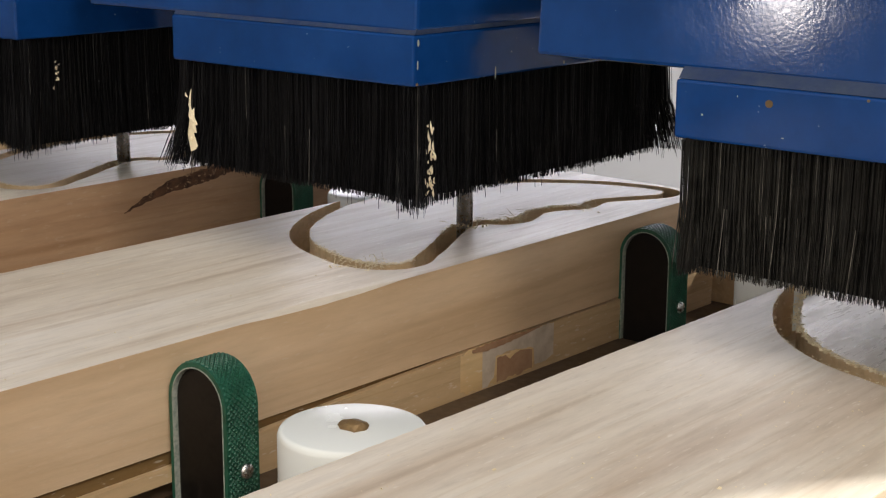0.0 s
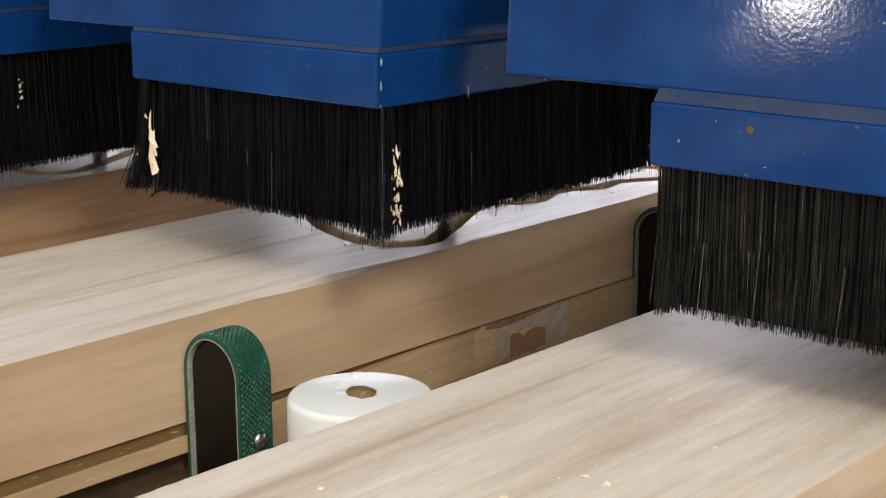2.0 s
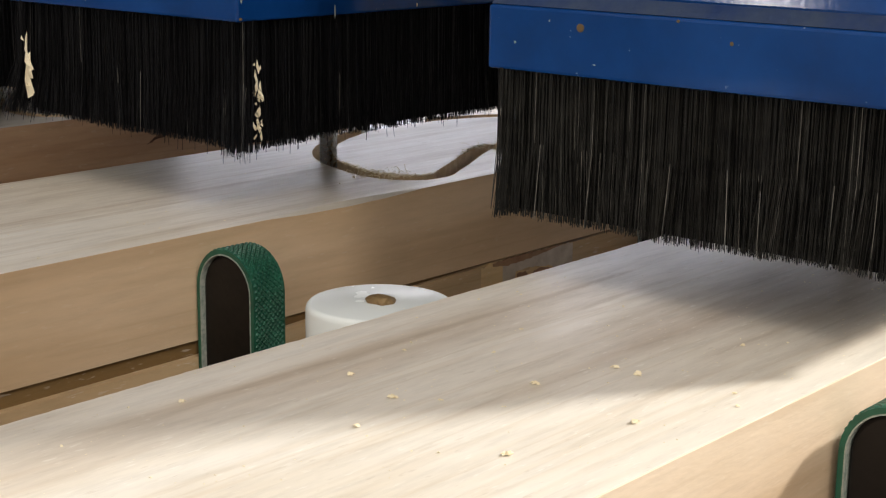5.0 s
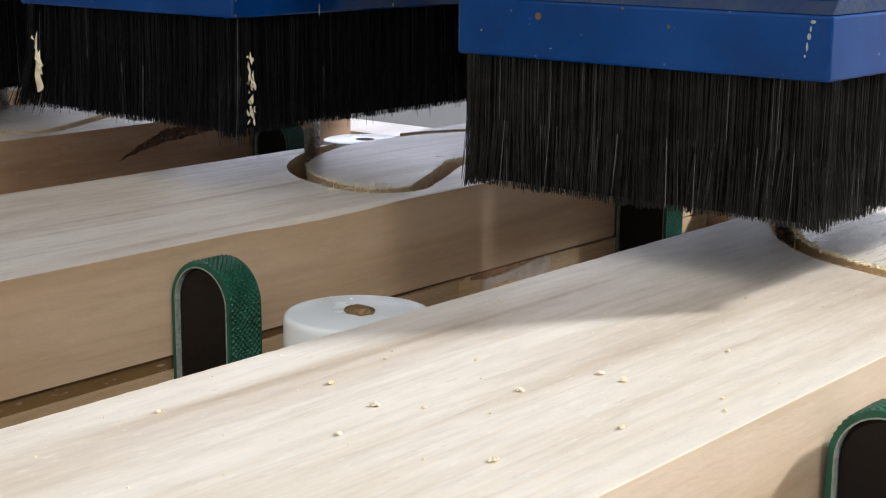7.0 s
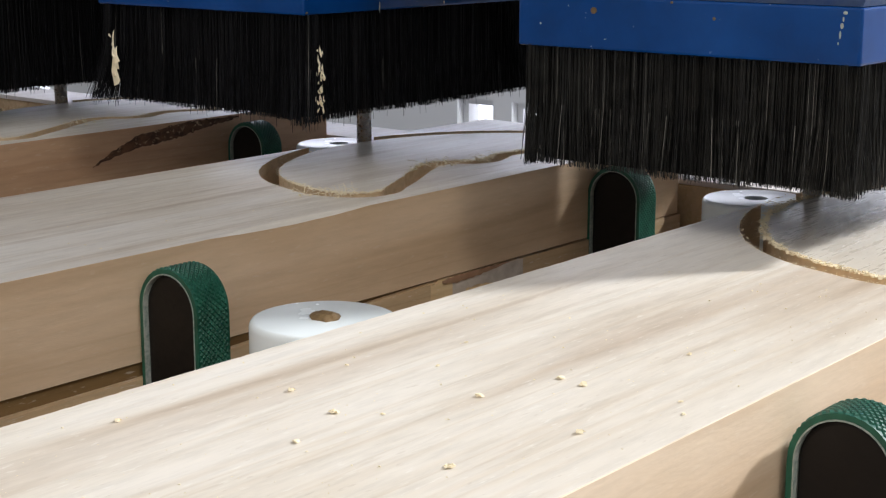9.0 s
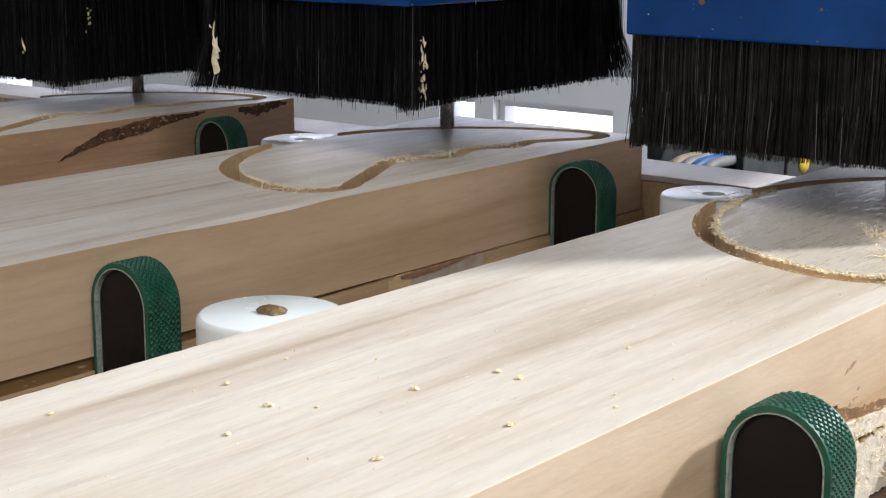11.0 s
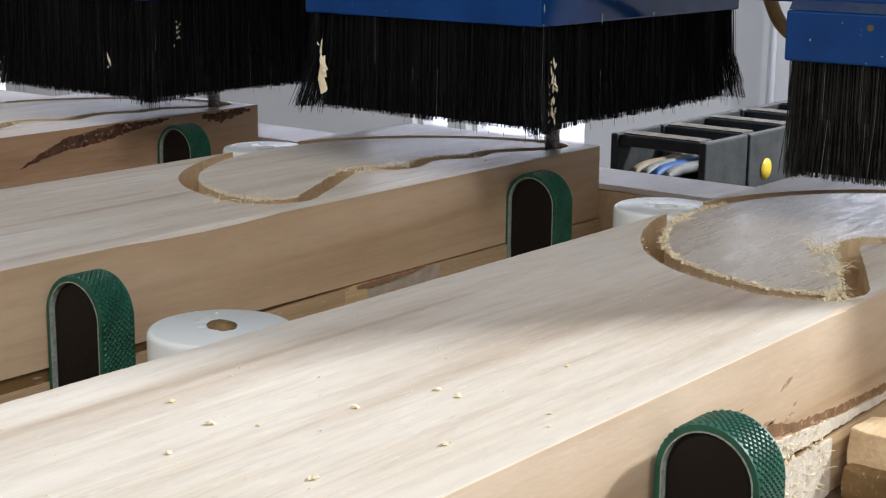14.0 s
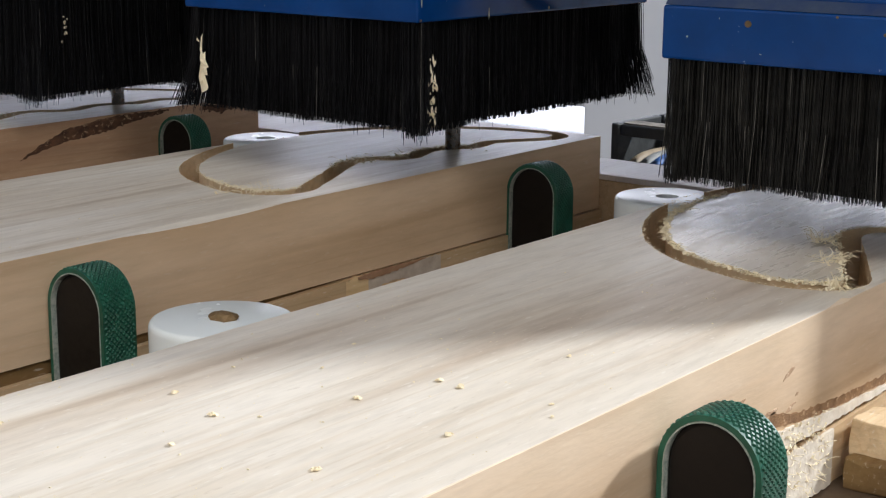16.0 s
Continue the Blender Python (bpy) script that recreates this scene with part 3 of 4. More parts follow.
def torn_fibres(dx, seed, rim_size, spots):
    """Fuzz along the slot's edges: rim_size(i) gives the fibre length at step i; spots are heaps (x, y, count, size)."""
    bm, rng = bmesh.new(), random.Random(seed)
    outer, inner = rims(0.0, 0, 0)
    for i, (o, n) in enumerate(zip(outer, inner)):
        for loop_p, other, k in ((o, n, 0.3), (n, o, 1.0)):
            size = rim_size(i / 5) * k
            for _ in range(int(size * 4600 + rng.random())):
                q = loop_p + Vector((rng.uniform(-1, 1), rng.uniform(-1, 1))) * 0.0016
                if rng.random() < 0.3:
                    flake(bm, q.x, q.y, -0.0004, size * rng.uniform(0.35, 0.9), rng, 0.5)
                else:
                    d = other - loop_p
                    hair(bm, q.x, q.y, 0.0002, math.atan2(d.y, d.x) + rng.gauss(0, 1.0), size * rng.uniform(0.5, 1.5), size * rng.uniform(0.1, 0.5), 0.0002, rng)
    for x, y, count, size in spots:
        for _ in range(count * 2):
            px, py = x + rng.gauss(0, size), y + rng.gauss(0, size)
            if rng.random() < 0.35:
                flake(bm, px, py, 0.0003, rng.uniform(0.0010, 0.0027), rng, 0.9)
            else:
                hair(bm, px, py, 0.0005, rng.uniform(0, 6.28), rng.uniform(0.004, 0.012), rng.uniform(0.001, 0.006), 0.00022, rng)
    ob = part("wood_fibres", bm, M_SPLINTER)
    ob.location.x = dx
    return tagged(ob, "cream torn wood fibres along the milled slot", "wood fibres", kind="stuff")


torn_fibres(0, 11, lambda i: 0.0024 if 4 <= i < 9 or i > 33 or i < 1 else 0.0009, [(-0.048, 0.052, 8, 0.003), (-0.036, 0.066, 14, 0.005), (-0.062, 0.190, 14, 0.005), (-0.048, 0.227, 12, 0.006), (-0.034, 0.293, 8, 0.006)])
torn_fibres(PITCH + A_SHIFT, 12, lambda i: 0.0034 if 5 <= i < 17 else 0.0018 if i < 5 or i > 36 else 0.0012, [(x - PITCH - A_SHIFT, y, c, d) for x, y, c, d in ((0.292, 0.165, 22, 0.0035), (0.318, 0.122, 26, 0.0035), (0.342, 0.072, 30, 0.0035), (0.192, 0.190, 16, 0.003))])
torn_fibres(-PITCH_C, 13, lambda i: 0.0012, [(-0.05, 0.17, 8, 0.006)])


def chips(spots, seed):
    rng = random.Random(seed)
    first = None
    for x, y, size in spots:
        if first is None:
            bm = bmesh.new()
            for _ in range(5):
                flake(bm, rng.gauss(0, 0.0006), rng.gauss(0, 0.0006), 0.0001, 0.0021, rng, 0.3)
            first = tagged(part("wood_chip", bm, M_SPLINTER), "small cream wood chip lying on a board", "wood chip", "wood chips on the board")
            first.matrix_basis = pose(x, y, 0.0003, 0, 0, 40)
        else:
            ob = copy_thing(first, pose(x, y, 0.0003, 0, 0, rng.uniform(0, 360)))
            ob.scale = (size * 1.15, size * 1.15, size)


chips([(0.220, -0.231, 1.0), (0.249, -0.239, 1.0), (0.276, -0.193, 0.9), (0.325, -0.203, 1.0), (0.199, -0.292, 0.8), (0.260, -0.269, 0.8), (0.263, -0.230, 0.5), (0.313, -0.256, 1.0), (0.297, -0.159, 1.0),
       (0.2855, -0.158, 0.9), (0.229, -0.142, 0.5), (0.334, -0.154, 0.5), (0.339, -0.294, 0.8), (0.306, -0.100, 0.6), (0.241, -0.174, 0.5), (0.214, -0.195, 0.45), (0.342, -0.165, 0.5)], 3)


def patch(name, rows, x, material, thick, parent=None, label="", seed=1, rough=0.0012):
    """A thin ragged sheet on a board's side (plane x): rows of (y, z low, z high), its outline roughened."""
    bm, rng = bmesh.new(), random.Random(seed)
    fine = []
    for (y0, a0, b0), (y1, a1, b1) in zip(rows, rows[1:]):
        steps = max(2, int((y1 - y0) / 0.0025))
        for k in range(steps):
            t = k / steps
            fine.append((y0 + (y1 - y0) * t, a0 + (a1 - a0) * t + rng.uniform(-rough, rough), b0 + (b1 - b0) * t + rng.uniform(-rough, rough)))
    fine.append(rows[-1])
    pr = None
    for y, a, b in fine:
        cur = [bm.verts.new((xx, y, z)) for xx in (x, x + thick) for z in (a, max(b, a + 0.0004))]
        if pr:
            for q in ((pr[2], cur[2], cur[3], pr[3]), (pr[0], pr[1], cur[1], cur[0]), (pr[1], pr[3], cur[3], cur[1]), (pr[0], cur[0], cur[2], pr[2])):
                bm.faces.new(q)
        pr = cur
    bmesh.ops.recalc_face_normals(bm, faces=bm.faces)
    return part(name, bm, material, parent, label)


M_FILM = plain("cloudy_tape", (0.46, 0.37, 0.285), (0.64, 0.55, 0.455), 0.4, 110)
M_REDWOOD = plain("torn_reddish_wood", (0.30, 0.16, 0.09), (0.40, 0.24, 0.14), 0.75, 90, relief=0.4)
M_CHAIN_DUST = plain("settled_brown_dust", (0.07, 0.065, 0.055), (0.26, 0.23, 0.19), 0.9, 70)
M_SAWDUST = plain("caked_sawdust", (0.62, 0.54, 0.43), (0.80, 0.73, 0.62), 0.85, 130, relief=0.8)
patch("bark_scar", [(0.141, -0.0265, -0.026), (0.159, -0.022, -0.0175), (0.186, -0.0170, -0.0068), (0.224, -0.0135, -0.0020), (0.262, -0.007, -0.0008), (0.296, -0.003, -0.0015)], 0.0, M_BARK, 0.0006, board_c, "dark bark scar", 4, 0.0008)
patch("bark_scar", [(0.335, -0.0065, -0.003), (0.357, -0.011, -0.002), (0.377, -0.007, -0.0015), (0.394, -0.0045, -0.002)], 0.0, M_BARK, 0.0005, board_c, "dark bark scar", 5, 0.0012)
patch("bark_scar", [(-0.060, -0.036, -0.0355), (-0.038, -0.0395, -0.036), (-0.014, -0.043, -0.0365), (0.012, -0.0465, -0.042), (0.05, -0.050, -0.0455), (0.13, -0.053, -0.049)], 0.0, M_BARK_LINE, 0.0003, board_a, "brown bark line", 6, 0.0006)
M_BARK_FAINT = bark_stain("faint_bark_stain", (0.34, 0.21, 0.12), (0.50, 0.34, 0.22), (0.74, 0.58, 0.42))
rng = random.Random(77)
for k in range(16):
    y = rng.uniform(-0.055, 0.012)
    z, w = -0.038 - 0.1 * (y + 0.05) + abs(rng.gauss(0, 0.008)), rng.uniform(0.003, 0.012)
    patch("bark_speck", [(y, z, z + 0.0003), (y + w * 0.5, z + w * 0.1, z + w * 0.32), (y + w, z + w * 0.3, z + w * 0.36)], 0.0, M_BARK_FAINT, 0.0002, board_a, "", 20 + k, 0.0006)
patch("sawdust_cake", [(-0.065, -0.0555, -0.040), (-0.01, -0.0555, -0.0455), (0.05, -0.0555, -0.0505), (0.13, -0.0555, -0.0535)], 0.0, M_SAWDUST, 0.0014, board_a, "pale caked sawdust", 7, 0.0006)
patch("sawdust_cake", [(-0.065, -0.085, -0.060), (-0.01, -0.085, -0.058), (0.045, -0.085, -0.058)], PITCH + 0.0015, M_SAWDUST, 0.0016, None, "pale caked sawdust on the fixture strip", 8, 0.0008)
bpy.data.objects["sawdust_cake.001"]["category"] = "sawdust"
bm, rng = bmesh.new(), random.Random(31)
for _ in range(420):
    y, z = rng.uniform(-0.063, 0.04), rng.uniform(-0.083, -0.046)
    if rng.random() < 0.6:
        flake(bm, PITCH + rng.uniform(0.0016, 0.0032), y, z, rng.uniform(0.0008, 0.0024), rng, 0.8)
    else:
        hair(bm, PITCH + 0.003, y, z, rng.uniform(-1.4, 1.4), rng.uniform(0.002, 0.006), rng.uniform(-0.003, 0.003), 0.0002, rng)
part("fibre_tuft", bm, M_SPLINTER, bpy.data.objects["sawdust_cake.001"], "cream loose fibres")


def fine_dust(dx, count, seed):
    """Specks of sawdust strewn over a board's top."""
    bm, rng = bmesh.new(), random.Random(seed)
    for _ in range(count):
        flake(bm, rng.uniform(-WIDTH + 0.004, -0.004), rng.uniform(-0.38, 0.04), 0.0002, rng.choice((0.0004, 0.0005, 0.0006, 0.0007, 0.0011)), rng, 0.3)
    ob = part("sawdust", bm, M_SPLINTER)
    ob.location.x = dx
    tagged(ob, "fine cream sawdust specks on a board", "sawdust", kind="stuff")


fine_dust(PITCH, 280, 41)
fine_dust(0, 150, 42)
fine_dust(-PITCH_C, 90, 43)
tape = empty("torn_tape")
tagged(tape, "cloudy torn tape stuck on the fixture strip", "tape")
M_RAW = wood("raw_yellow_wood", (0.80, 0.60, 0.34), (0.74, 0.53, 0.28), (0.60, 0.40, 0.20), 0.65, 0.8, 4.0)
patch("raw_wood", [(0.1084, -0.082, -0.0585), (0.1159, -0.084, -0.0568), (0.1298, -0.084, -0.0575), (0.1416, -0.084, -0.066), (0.1491, -0.084, -0.0665), (0.1695, -0.084, -0.067), (0.1824, -0.083, -0.069)], 0.0016, M_RAW, 0.0004, tape, "bare yellow wood", 12, 0.0012)
patch("tape_strip", [(0.1293, -0.0845, -0.0585), (0.1341, -0.084, -0.0583), (0.1406, -0.080, -0.0585), (0.1422, -0.0665, -0.0583), (0.1566, -0.0655, -0.0588), (0.1684, -0.067, -0.0572), (0.1818, -0.069, -0.0566), (0.1834, -0.0815, -0.0563), (0.1974, -0.0805, -0.0566), (0.2033, -0.0785, -0.0572)], 0.0021, M_FILM, 0.0003, tape, "", 9, 0.0007)
patch("torn_wood", [(0.1191, -0.0590, -0.0570), (0.1331, -0.0605, -0.0562), (0.1513, -0.0598, -0.0562), (0.1695, -0.0582, -0.0562), (0.1867, -0.0568, -0.0562)], 0.0021, M_REDWOOD, 0.0012, tape, "reddish torn wood", 10, 0.0005)
patch("raw_wood", [(0.1438, -0.0835, -0.0685), (0.1524, -0.0838, -0.0672), (0.1572, -0.083, -0.071), (0.1652, -0.0835, -0.0682), (0.1802, -0.083, -0.0705)], 0.0021, M_REDWOOD, 0.0003, tape, "brown bare wood", 13, 0.001)


def scrap_block(name, size, material, label, seed):
    """A rough offcut with torn, uneven faces."""
    x0, x1, y0, y1, z0, z1 = size
    bm = boxed(x0, x1, y0, y1, z0, z1, 0.001)
    bmesh.ops.subdivide_edges(bm, edges=[e for e in bm.edges if e.calc_length() > 0.006], cuts=4, use_grid_fill=True)
    for v in bm.verts:
        v.co += 0.0013 * noise.noise_vector(v.co * 110 + Vector((seed, 0, 0)))
    tagged(part(name, bm, material), label, "wood offcut")


# block added to make the area below the yellow offcut darker
scrap_block("packing_offcut", (PITCH + 0.008, PITCH + 0.046, 0.046, 0.082, -0.086, -0.0715), M_PACK, "dark brown rough block filling in below the yellow offcut", 2.0)
scrap_block("scrap_block", (PITCH + 0.006, PITCH + 0.046, 0.0555, 0.082, -0.0725, -0.0555), M_CUT, "small rough offcut of yellowish wood", 0.0)


# ---- drag chain behind the rail ----
def drag_chain():
    r = empty("drag_chain", -0.268, 0.85, -0.137, -1.2)
    W, Hh, L, n = 0.120, 0.0735, 0.093, 9
    for k in range(n):
        y = k * L
        for side, x0 in ((0, 0.0), (1, W - 0.009)):
            bm = boxed(x0 + (0.002 if k % 2 else 0), x0 + 0.009 + (0.002 if k % 2 else 0), y, y + L * 0.99, 0, Hh, 0.002)
            p = part("side_plate", bm, M_CHAIN, r)
            if side and k:
                bm = bmesh.new()
                lathe(bm, [(0, 0), (0.012, 0), (0.012, 0.0012), (0, 0.0012)], 24)
                d = part("marker_dot", bm, M_YELLOW, p, "yellow plastic dot")
                d.matrix_basis = pose(x0 + 0.009 + (0.002 if k % 2 else 0), y + L * 0.42, Hh * 0.42, 0, 90, 0)
        bm = boxed(0.009, W - 0.009, y + 0.004, y + 0.034, Hh - 0.014, Hh - 0.001, 0.002)
        part("crossbar", bm, M_CHAIN, r)
        bm = boxed(0.009, W - 0.009, y + 0.010, y + 0.026, 0.001, 0.010, 0.002)
        part("crossbar", bm, M_CHAIN, r)
        bm = boxed(0.012, W - 0.012, y + 0.007, y + 0.031, Hh - 0.001, Hh + 0.0006, 0.0003)
        part("dust_layer", bm, M_CHAIN_DUST, r, "pale dust on the crossbar")
    for x, m in ((0.022, M_CABLE_BEIGE), (0.036, M_CABLE_GREY), (0.049, M_CABLE_BLUE), (0.064, M_CABLE_GREY)):
        cu = bpy.data.curves.new("hose", "CURVE")
        cu.dimensions, cu.bevel_depth, cu.bevel_resolution = "3D", 0.0065, 4
        sp = cu.splines.new("BEZIER")
        sp.bezier_points.add(3)
        for b, co in zip(sp.bezier_points, ((x - 0.012, -0.04, -0.03), (x, 0.01, 0.026), (x, 0.08, 0.034), (x + 0.002, n * L * 0.9, 0.03))):
            b.co, b.handle_left_type, b.handle_right_type = co, "AUTO", "AUTO"
        cu.materials.append(m)
        ob = new("hose", cu)
        ob.parent = r
    tagged(r, "dusty black drag chain with coloured hoses and yellow dots", "drag chain")
    bm = boxed(-0.29, -0.11, 0.80, 1.72, -0.9, -0.1375, 0.003)
    tagged(part("chain_trough", bm, M_CHAIN), "dark steel trough carrying the drag chain", "trough")


drag_chain()


# ---- spindle heads: blue hood with bristle skirt, tool at the local origin ----
X0, X1, Y0, Y1 = -0.1005, 0.1005, -0.1645, 0.098


def bristles(z_top, z_bot, seed, splay, dusty):
    """Bristle tufts hanging in a ring under the hood: thin three-sided filaments."""
    rng = random.Random(seed)
    verts, faces, tints = [], [], []
    runs = (((X0, Y0), (X1, Y0), (0, -1)), ((X1, Y0), (X1, Y1), (1, 0)), ((X0, Y1), (X0, Y0), (-1, 0)), ((X1, Y1), (X0, Y1), (0, 1)))
    for (ax, ay), (bx, by), (nx, ny) in runs:
        length = math.hypot(bx - ax, by - ay)
        ux, uy = (bx - ax) / length, (by - ay) / length
        count = int(length / 0.00015)
        for i in range(count):
            s = (i + rng.random()) / count * length
            layer = rng.random()
            inset = 0.006 + layer * 0.007
            px, py = ax + ux * s - nx * inset, ay + uy * s - ny * inset
            clump = noise.noise(Vector((s * 90, seed * 3.1, nx * 5 + ny * 9)))
            wide = noise.noise(Vector((s * 18, seed * 1.7, nx * 3 + ny * 4)))
            end = max(0.0, 1 - min(s, length - s) / 0.036)
            out = 0.001 + 0.002 * wide + 0.0025 * clump + splay * end * 0.9 + rng.gauss(0, 0.0010)
            along = 0.0035 * noise.noise(Vector((s * 60, 7.7, seed))) + rng.gauss(0, 0.0014) + (-1.7 if s < length / 2 and ny == -1 else -1 if s < length / 2 else 1) * end * splay
            along += 0.0022 * clump
            tip = z_bot - 0.001 - (rng.random() * 0.006 * min(1.0, splay / 0.005) if rng.random() < 0.03 + 0.1 * (end > 0.55) else 0) + 0.002 * wide + 0.0015 * clump + abs(rng.gauss(0, 0.0007)) + (0.004 * rng.random() if rng.random() < 0.06 else 0)
            if nx == 1 and splay > 0.0055 and s > length - 0.024:
                tip += 0.010 - 0.2 * (length - s) if rng.random() < 0.93 else -0.002
            r0 = rng.uniform(0.00015, 0.00028)
            mid = 0.5
            rows = ((0.0, z_top), (mid * 0.35, z_top + (tip - z_top) * 0.5), (1.0, tip))
            base = len(verts)
            for k, z in rows:
                cx, cy = px + nx * out * k + ux * along * k, py + ny * out * k + uy * along * k
                rr = r0 * (1 - 0.35 * k)
                for g in range(3):
                    a = g * 2.094 + i
                    verts.append((cx + rr * math.cos(a), cy + rr * math.sin(a), z))
            for lev in (0, 3):
                for g in range(3):
                    h = (g + 1) % 3
                    faces.append((base + lev + g, base + lev + h, base + lev + 3 + h, base + lev + 3 + g))
            faces.append((base + 6, base + 7, base + 8))
            # some filaments turn pale over part of their length, as painted glints
            pale = rng.random() < (0.055 if end > 0.45 and ny == -1 else 0.03 if clump > 0.26 and ny == -1 else 0.075 if dusty else 0.004)
            half = rng.choice((0, 1, 2))
            tints += [int(pale and half != 1)] * 3 + [int(pale and half != 0)] * 4
    me = bpy.data.meshes.new("bristles")
    me.from_pydata(verts, [], faces)
    me.materials.append(M_DUSTY_BRISTLE if dusty else M_BRISTLE)
    me.materials.append(M_PALE_BRISTLE)
    me.polygons.foreach_set("material_index", tints)
    return me


def ring(bm, z0, z1, t, inset=0.0):
    x0, x1, y0, y1 = X0 + inset, X1 - inset, Y0 + inset, Y1 - inset
    box(bm, x0, x1, y0, y0 + t, z0, z1), box(bm, x0, x1, y1 - t, y1, z0, z1)
    box(bm, x0, x0 + t, y0 + t, y1 - t, z0, z1), box(bm, x1 - t, x1, y0 + t, y1 - t, z0, z1)


def spindle_head(z_skirt, z_brush, seed, splay, label, stuck=(), rise=0.0012, back=0.0025):
    r = empty("spindle_head")
    top = z_skirt + 0.028
    bm = bmesh.new()
    box(bm, X0, X1, Y0, Y1, z_skirt, top, 0.0015)
    part("skirt_hood", bm, M_BLUE, r, "blue painted sheet metal hood")
    bm = bmesh.new()
    x_left = -0.187
    lo = [(x_left, Y0 + back, top + rise), (X1 - 0.0005, Y0 + back, top + rise), (X1 - 0.0005, Y1 + 0.03, top + rise), (x_left, Y1 + 0.03, top + rise)]
    lean = 0.082
    vs = [bm.verts.new(p) for p in lo] + [bm.verts.new((x, y + (lean if k < 2 else 0.16), 1.3)) for k, (x, y, _) in enumerate(lo)]
    for q in ((3, 2, 1, 0), (4, 5, 6, 7), (0, 1, 5, 4), (1, 2, 6, 5), (2, 3, 7, 6), (3, 0, 4, 7)):
        bm.faces.new([vs[i] for i in q])
    bmesh.ops.bevel(bm, geom=list(bm.edges), offset=0.0022, segments=2, affect="EDGES", profile=0.5)
    part("motor_cover", bm, M_BLUE, r, "glossy blue motor cover")
    bm = bmesh.new()
    prof = [(Y0 + 0.0012, top + 0.0002), (Y0 + back + 0.001, top + rise + 0.002), (Y1, top + rise + 0.002), (Y1, top + 0.0002)]
    a, b = ([bm.verts.new((xx, y, z)) for y, z in prof] for xx in (X0 + 0.001, X1 - 0.0008))
    bm.faces.new(a), bm.faces.new(b)
    for k in range(4):
        bm.faces.new((a[k], a[(k + 1) % 4], b[(k + 1) % 4], b[k]))
    bmesh.ops.recalc_face_normals(bm, faces=bm.faces)
    part("shoulder", bm, M_DUST, r, "grey dusty sloping shoulder")
    ob = new("bristles", bristles(z_skirt + 0.001, z_brush, seed, splay, splay < 0.002))
    ob.parent = r
    tagged(ob, "black nylon bristle skirt", kind="stuff")
    bm = bmesh.new()
    ring(bm, z_brush + 0.0015, z_skirt, 0.006, 0.0095)
    part("bristle_core", bm, M_CORE, r)
    bm = bmesh.new()
    lathe(bm, [(0, -0.029), (0.0056, -0.029), (0.0056, 0.02), (0.006, 0.021), (0.006, 0.06), (0.016, 0.062), (0.016, z_skirt), (0, z_skirt)], 24)
    part("router_bit", bm, M_STEEL, r, "bright steel router bit")
    rng = random.Random(seed * 7)
    for x, y, z0, z1, count, big in stuck:
        for _ in range(count):
            bm = bmesh.new()
            z, size, turn = rng.uniform(z0, z1), big * rng.choice((0.25, 0.4, 0.5, 0.7, 1.0)), rng.gauss(0, 0.2 if big > 0.005 else 0.3)
            px, py = x + rng.gauss(0, 0.0012 if big > 0.005 else 0.0018), y - rng.uniform(0, 0.002)
            vs = []
            for c, d, e in ((-0.3, 0, -1), (0.4, 1, -0.8), (0.5, -1, 0.3), (0.1, 0.5, 1.2), (-0.4, 0.3, 0.5), (0.1, -2, 0)):
                c, e = c * rng.uniform(0.5, 1.3) * (1.0 if big > 0.005 else 0.55), e * rng.uniform(0.5, 1.2) * (1.0 if big > 0.005 else 1.9)
                vs.append(bm.verts.new((px + size * (c * math.cos(turn) - e * math.sin(turn)), py + 0.0006 * d, z + size * (c * math.sin(turn) + e * math.cos(turn)))))
            for k in range(5):
                bm.faces.new((vs[k], vs[(k + 1) % 5], vs[5]))
            bm.faces.new([vs[k] for k in (4, 3, 2, 1, 0)])
            part("stuck_shaving", bm, M_SPLINTER, r, "cream wood shaving")
    return tagged(r, label, "spindle head", "spindle heads over the boards")


HEAD_B = spindle_head(0.1047, 0.0385, 2, 0.0082, "blue spindle head with splayed black bristle skirt", [(-0.084, -0.1640, 0.055, 0.070, 8, 0.0083), (-0.0855, -0.1640, 0.070, 0.087, 5, 0.0036), (0.1015, -0.151, 0.044, 0.070, 30, 0.0018), (0.1025, -0.152, 0.066, 0.086, 9, 0.0024)])
HEAD_A = spindle_head(0.0958, 0.0315, 5, 0.001, "blue spindle head with straight black bristle skirt", rise=0.0042, back=0.0055)
HEAD_C = spindle_head(0.1047, 0.027, 8, 0.005, "blue spindle head with dusty black bristle skirt", [(0.055, -0.164, 0.050, 0.058, 2, 0.003), (0.102, -0.133, 0.05, 0.09, 10, 0.0012)])

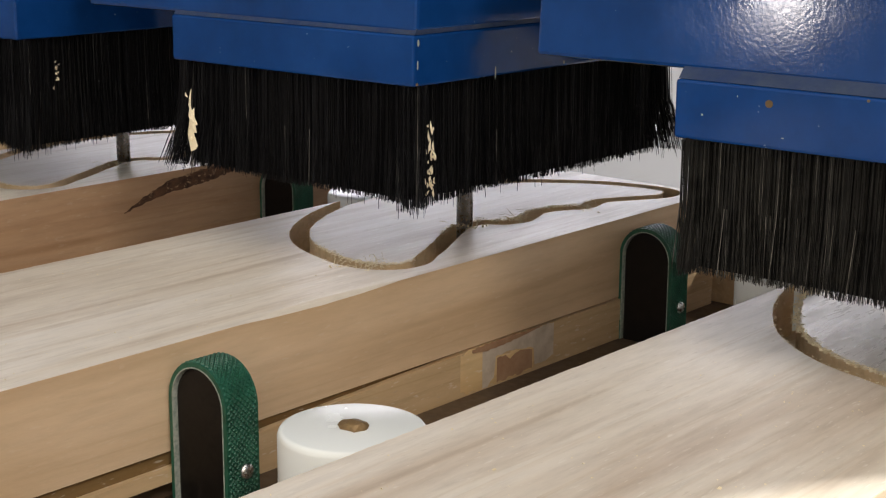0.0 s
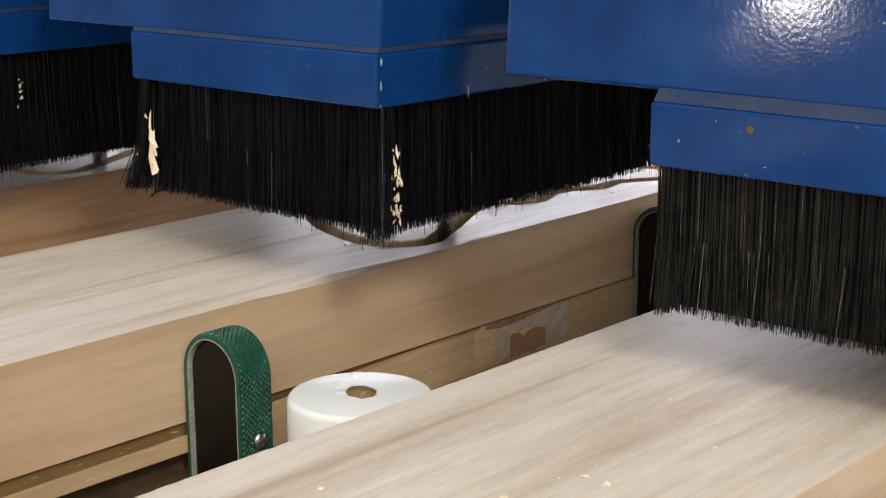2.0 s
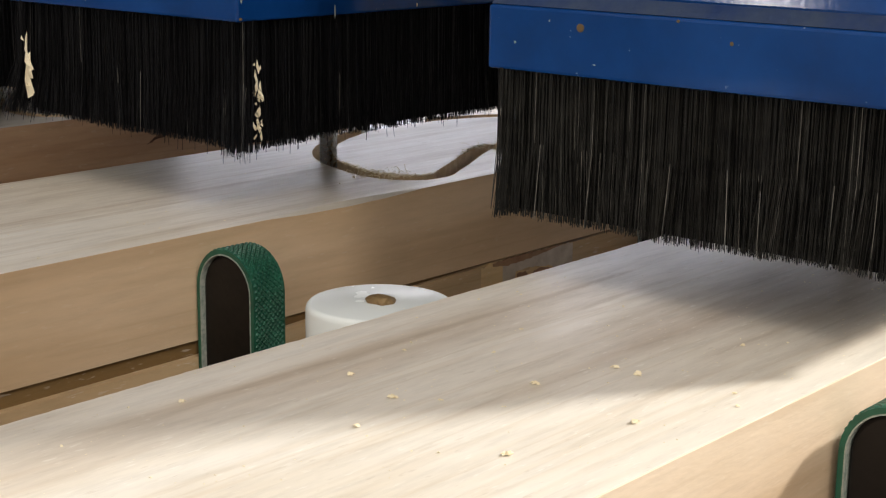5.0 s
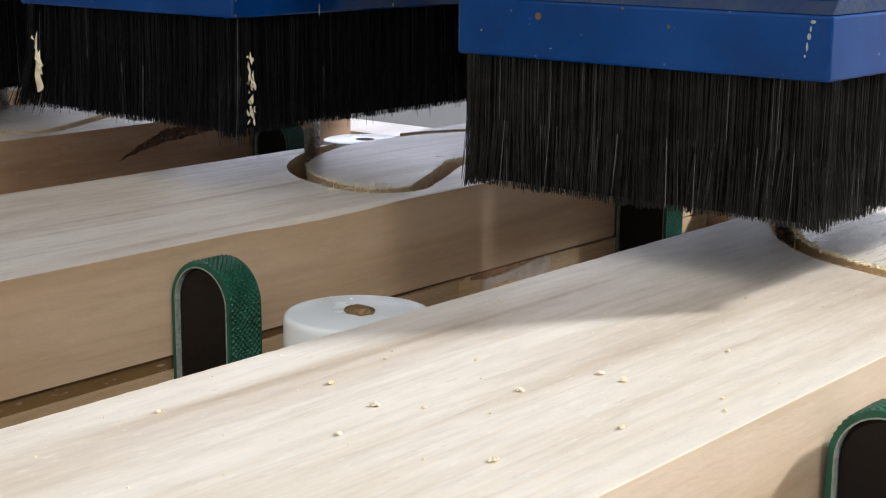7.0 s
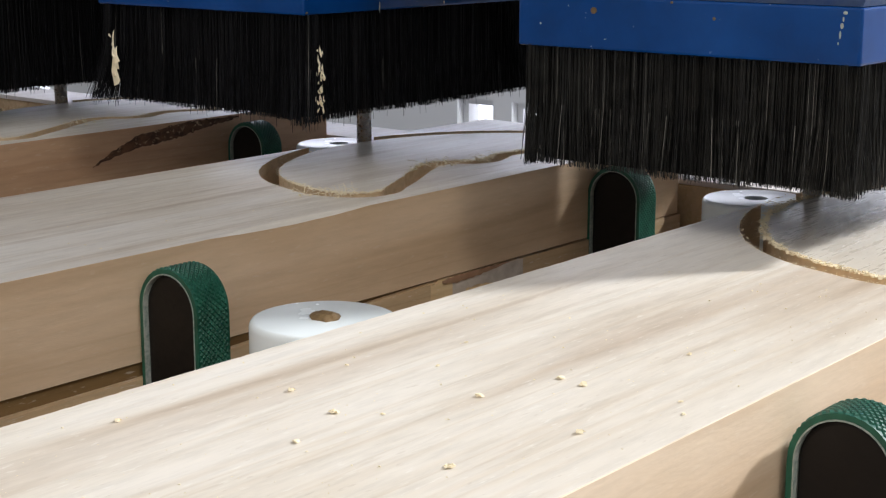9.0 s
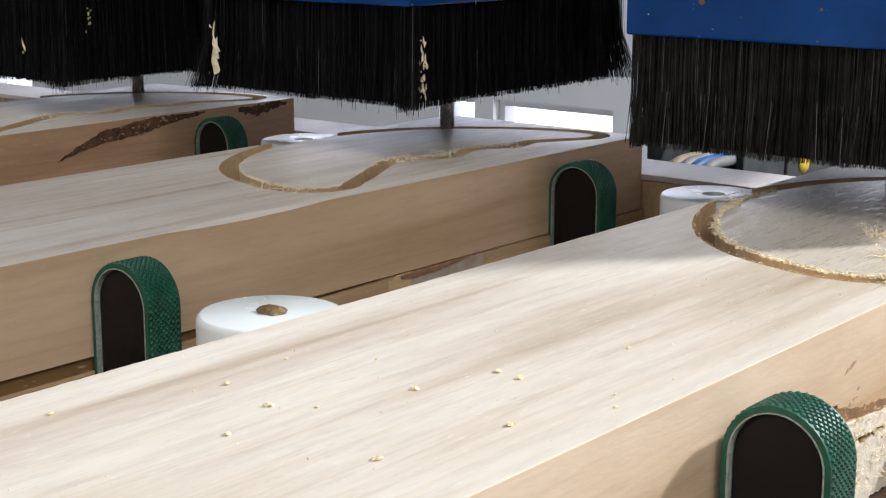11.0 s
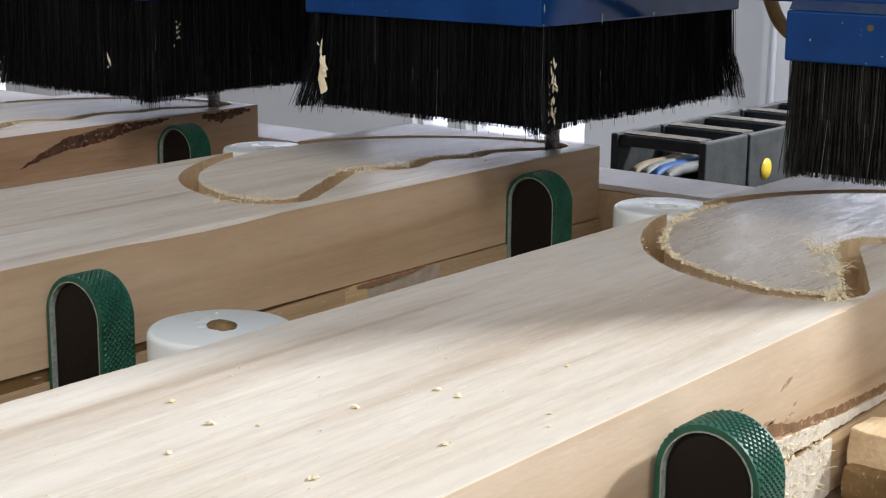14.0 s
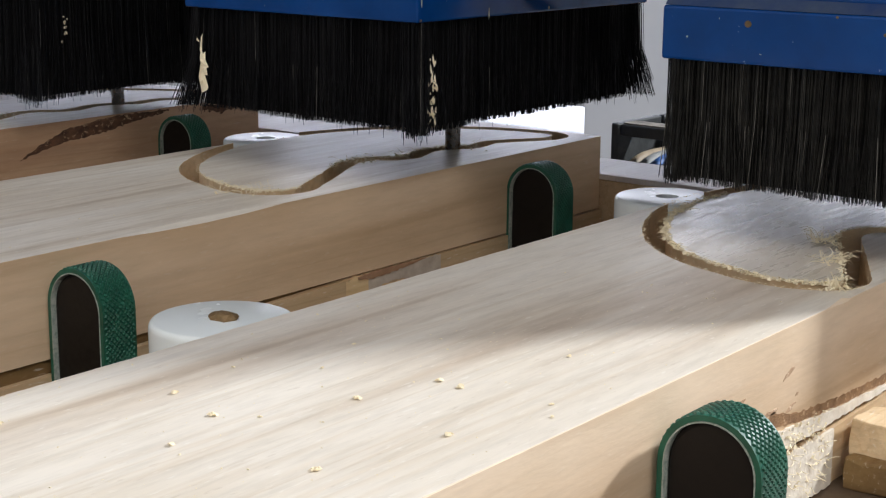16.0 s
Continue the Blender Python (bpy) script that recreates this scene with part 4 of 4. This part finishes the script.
for name, y, z, w, h, m, head_ob, label in (("rust_spot", -0.0508, 0.1165, 0.0022, 0.002, M_RUST, HEAD_A, "brown rust spot"), ("rust_spot", 0.0216, 0.1152, 0.001, 0.001, M_RUST, HEAD_A, "brown rust spot"),
                                       ("rust_spot", -0.0032, 0.1223, 0.0009, 0.0007, M_RUST, HEAD_A, "brown rust spot"), ("bare_scratch", -0.0853, 0.1082, 0.0006, 0.0007, M_FABRIC, HEAD_A, "bare scratched paint"), ("bare_scratch", -0.0670, 0.1185, 0.0003, 0.0005, M_FABRIC, HEAD_A, "bare scratched paint"), ("bare_scratch", -0.0432, 0.1017, 0.0009, 0.0003, M_FABRIC, HEAD_A, "bare scratched paint"),
                                       ("bare_scratch", 0.0896, 0.1104, 0.0006, 0.0022, M_FABRIC, HEAD_A, "bare scratched paint"), ("bare_scratch", 0.0903, 0.1147, 0.0010, 0.0016, M_FABRIC, HEAD_A, "bare scratched paint"), ("bare_scratch", 0.0909, 0.1179, 0.0005, 0.0014, M_FABRIC, HEAD_A, "bare scratched paint"),
                                       ("bare_scratch", 0.0918, 0.1209, 0.0014, 0.0009, M_FABRIC, HEAD_A, "bare scratched paint"), ("bare_scratch", 0.0888, 0.1064, 0.0005, 0.0008, M_FABRIC, HEAD_A, "bare scratched paint")):
    bm = bmesh.new()
    lathe(bm, [(0, 0), (1, 0), (0.8, 1), (0, 1)], 9)
    spot = part(name, bm, m, head_ob, label)
    spot.matrix_basis = pose(y, Y0 + 0.0001, z, 90) @ Matrix.Diagonal((w, h, 0.0003, 1))

for x, y, z, w, h, m, head_ob, label in ((X1, -0.0942, 0.1069, 0.0005, 0.0042, M_FABRIC, HEAD_B, "bare scratched paint"), (X1, -0.1608, 0.1285, 0.0009, 0.0022, M_FABRIC, HEAD_B, "chipped paint"), (X1, -0.1613, 0.1166, 0.0006, 0.003, M_FABRIC, HEAD_B, "chipped paint"),
                                           (X1, -0.0280, 0.1074, 0.0006, 0.0012, M_FABRIC, HEAD_B, "chipped paint"), (X1, -0.1619, 0.1063, 0.0012, 0.0009, M_RUST, HEAD_B, "brown rust spot")):
    bm = bmesh.new()
    lathe(bm, [(0, 0), (1, 0), (0.8, 1), (0, 1)], 7)
    spot = part("paint_chip", bm, m, head_ob, label)
    spot.matrix_basis = pose(x - 0.0001, y, z, 0, 90, 0) @ Matrix.Diagonal((h, w, 0.0003, 1))

cu = bpy.data.curves.new("hose", "CURVE")
cu.dimensions, cu.bevel_depth, cu.bevel_resolution = "3D", 0.0055, 4
sp = cu.splines.new("BEZIER")
sp.bezier_points.add(4)
for b, co in zip(sp.bezier_points, ((-0.30, 0.15, 0.23), (-0.264, 0.14, 0.117), (-0.243, 0.14, 0.086), (-0.19, 0.145, 0.078), (-0.10, 0.15, 0.11))):
    b.co, b.handle_left_type, b.handle_right_type = co, "AUTO", "AUTO"
cu.materials.append(M_HOSE)
hose = new("hose", cu)
hose.parent = HEAD_A
hose["label"] = "ochre brown rubber hose"

bm = bmesh.new()
lathe(bm, [(0, -0.9), (0.010, -0.9), (0.010, 3.0), (0, 3.0)], 16)
pipe = tagged(part("wall_pipe", bm, M_PIPE), "thin white vertical pipe on the workshop wall", "pipe")
pipe.location = (-1.125, 2.98, 0)

# unseen box added behind the heads, keeps the back lamp off the boards
BLOCKER = tagged(part("gantry_beam", boxed(-1.6, PITCH + 0.08, 0.285, 0.48, 0.22, 1.3, 0.004), M_BLUE), "unseen blue box added behind the spindle heads to block light", "machine beam")

HEAD_ROWS = [(0.0, -0.0685, 0.1953, 0.0127), (0.5, -0.0745, 0.1910, -0.003), (1.0, -0.0710, 0.1755, -0.004), (1.5, -0.0510, 0.1475, -0.002), (2.0, -0.0338, 0.1227, 0.0), (2.5, -0.0197, 0.1000, 0.0),
             (3.0, -0.0167, 0.0824, 0.0), (3.5, -0.0328, 0.0640, 0.0), (4.0, -0.0592, 0.0645, 0.0), (4.5, -0.0817, 0.0694, 0.0), (5.0, -0.1011, 0.0770, 0.0), (5.6, -0.1280, 0.0930, 0.0),
             (6.3, -0.1535, 0.1225, 0.0), (7.0, -0.1685, 0.1530, 0.0), (7.5, -0.1745, 0.1735, 0.0), (8.0, -0.1775, 0.1965, 0.0), (8.5, -0.1815, 0.2240, 0.0), (9.3, -0.1805, 0.2641, 0.0),
             (10.1, -0.1666, 0.3032, 0.0), (11.0, -0.1398, 0.3414, 0.0), (11.5, -0.1222, 0.3585, 0.0), (12.0, -0.1026, 0.3720, 0.0), (12.5, -0.0800, 0.3840, 0.0), (13.0, -0.0560, 0.3900, 0.0),
             (13.5, -0.0321, 0.3900, 0.0), (14.0, -0.0211, 0.3697, 0.0), (14.5, -0.0330, 0.3478, 0.0), (15.0, -0.0450, 0.3270, 0.0), (15.5, -0.0430, 0.3051, 0.0), (16.0, -0.0500, 0.2830, 0.0)]


def motions():
    for thing, dx in ((HEAD_B, 0), (HEAD_A, 0.3658), (HEAD_C, -PITCH_C), (BLOCKER, 0)):
        walk(thing, [(t, pose(x + dx, y, z)) for t, x, y, z in HEAD_ROWS])


motions()
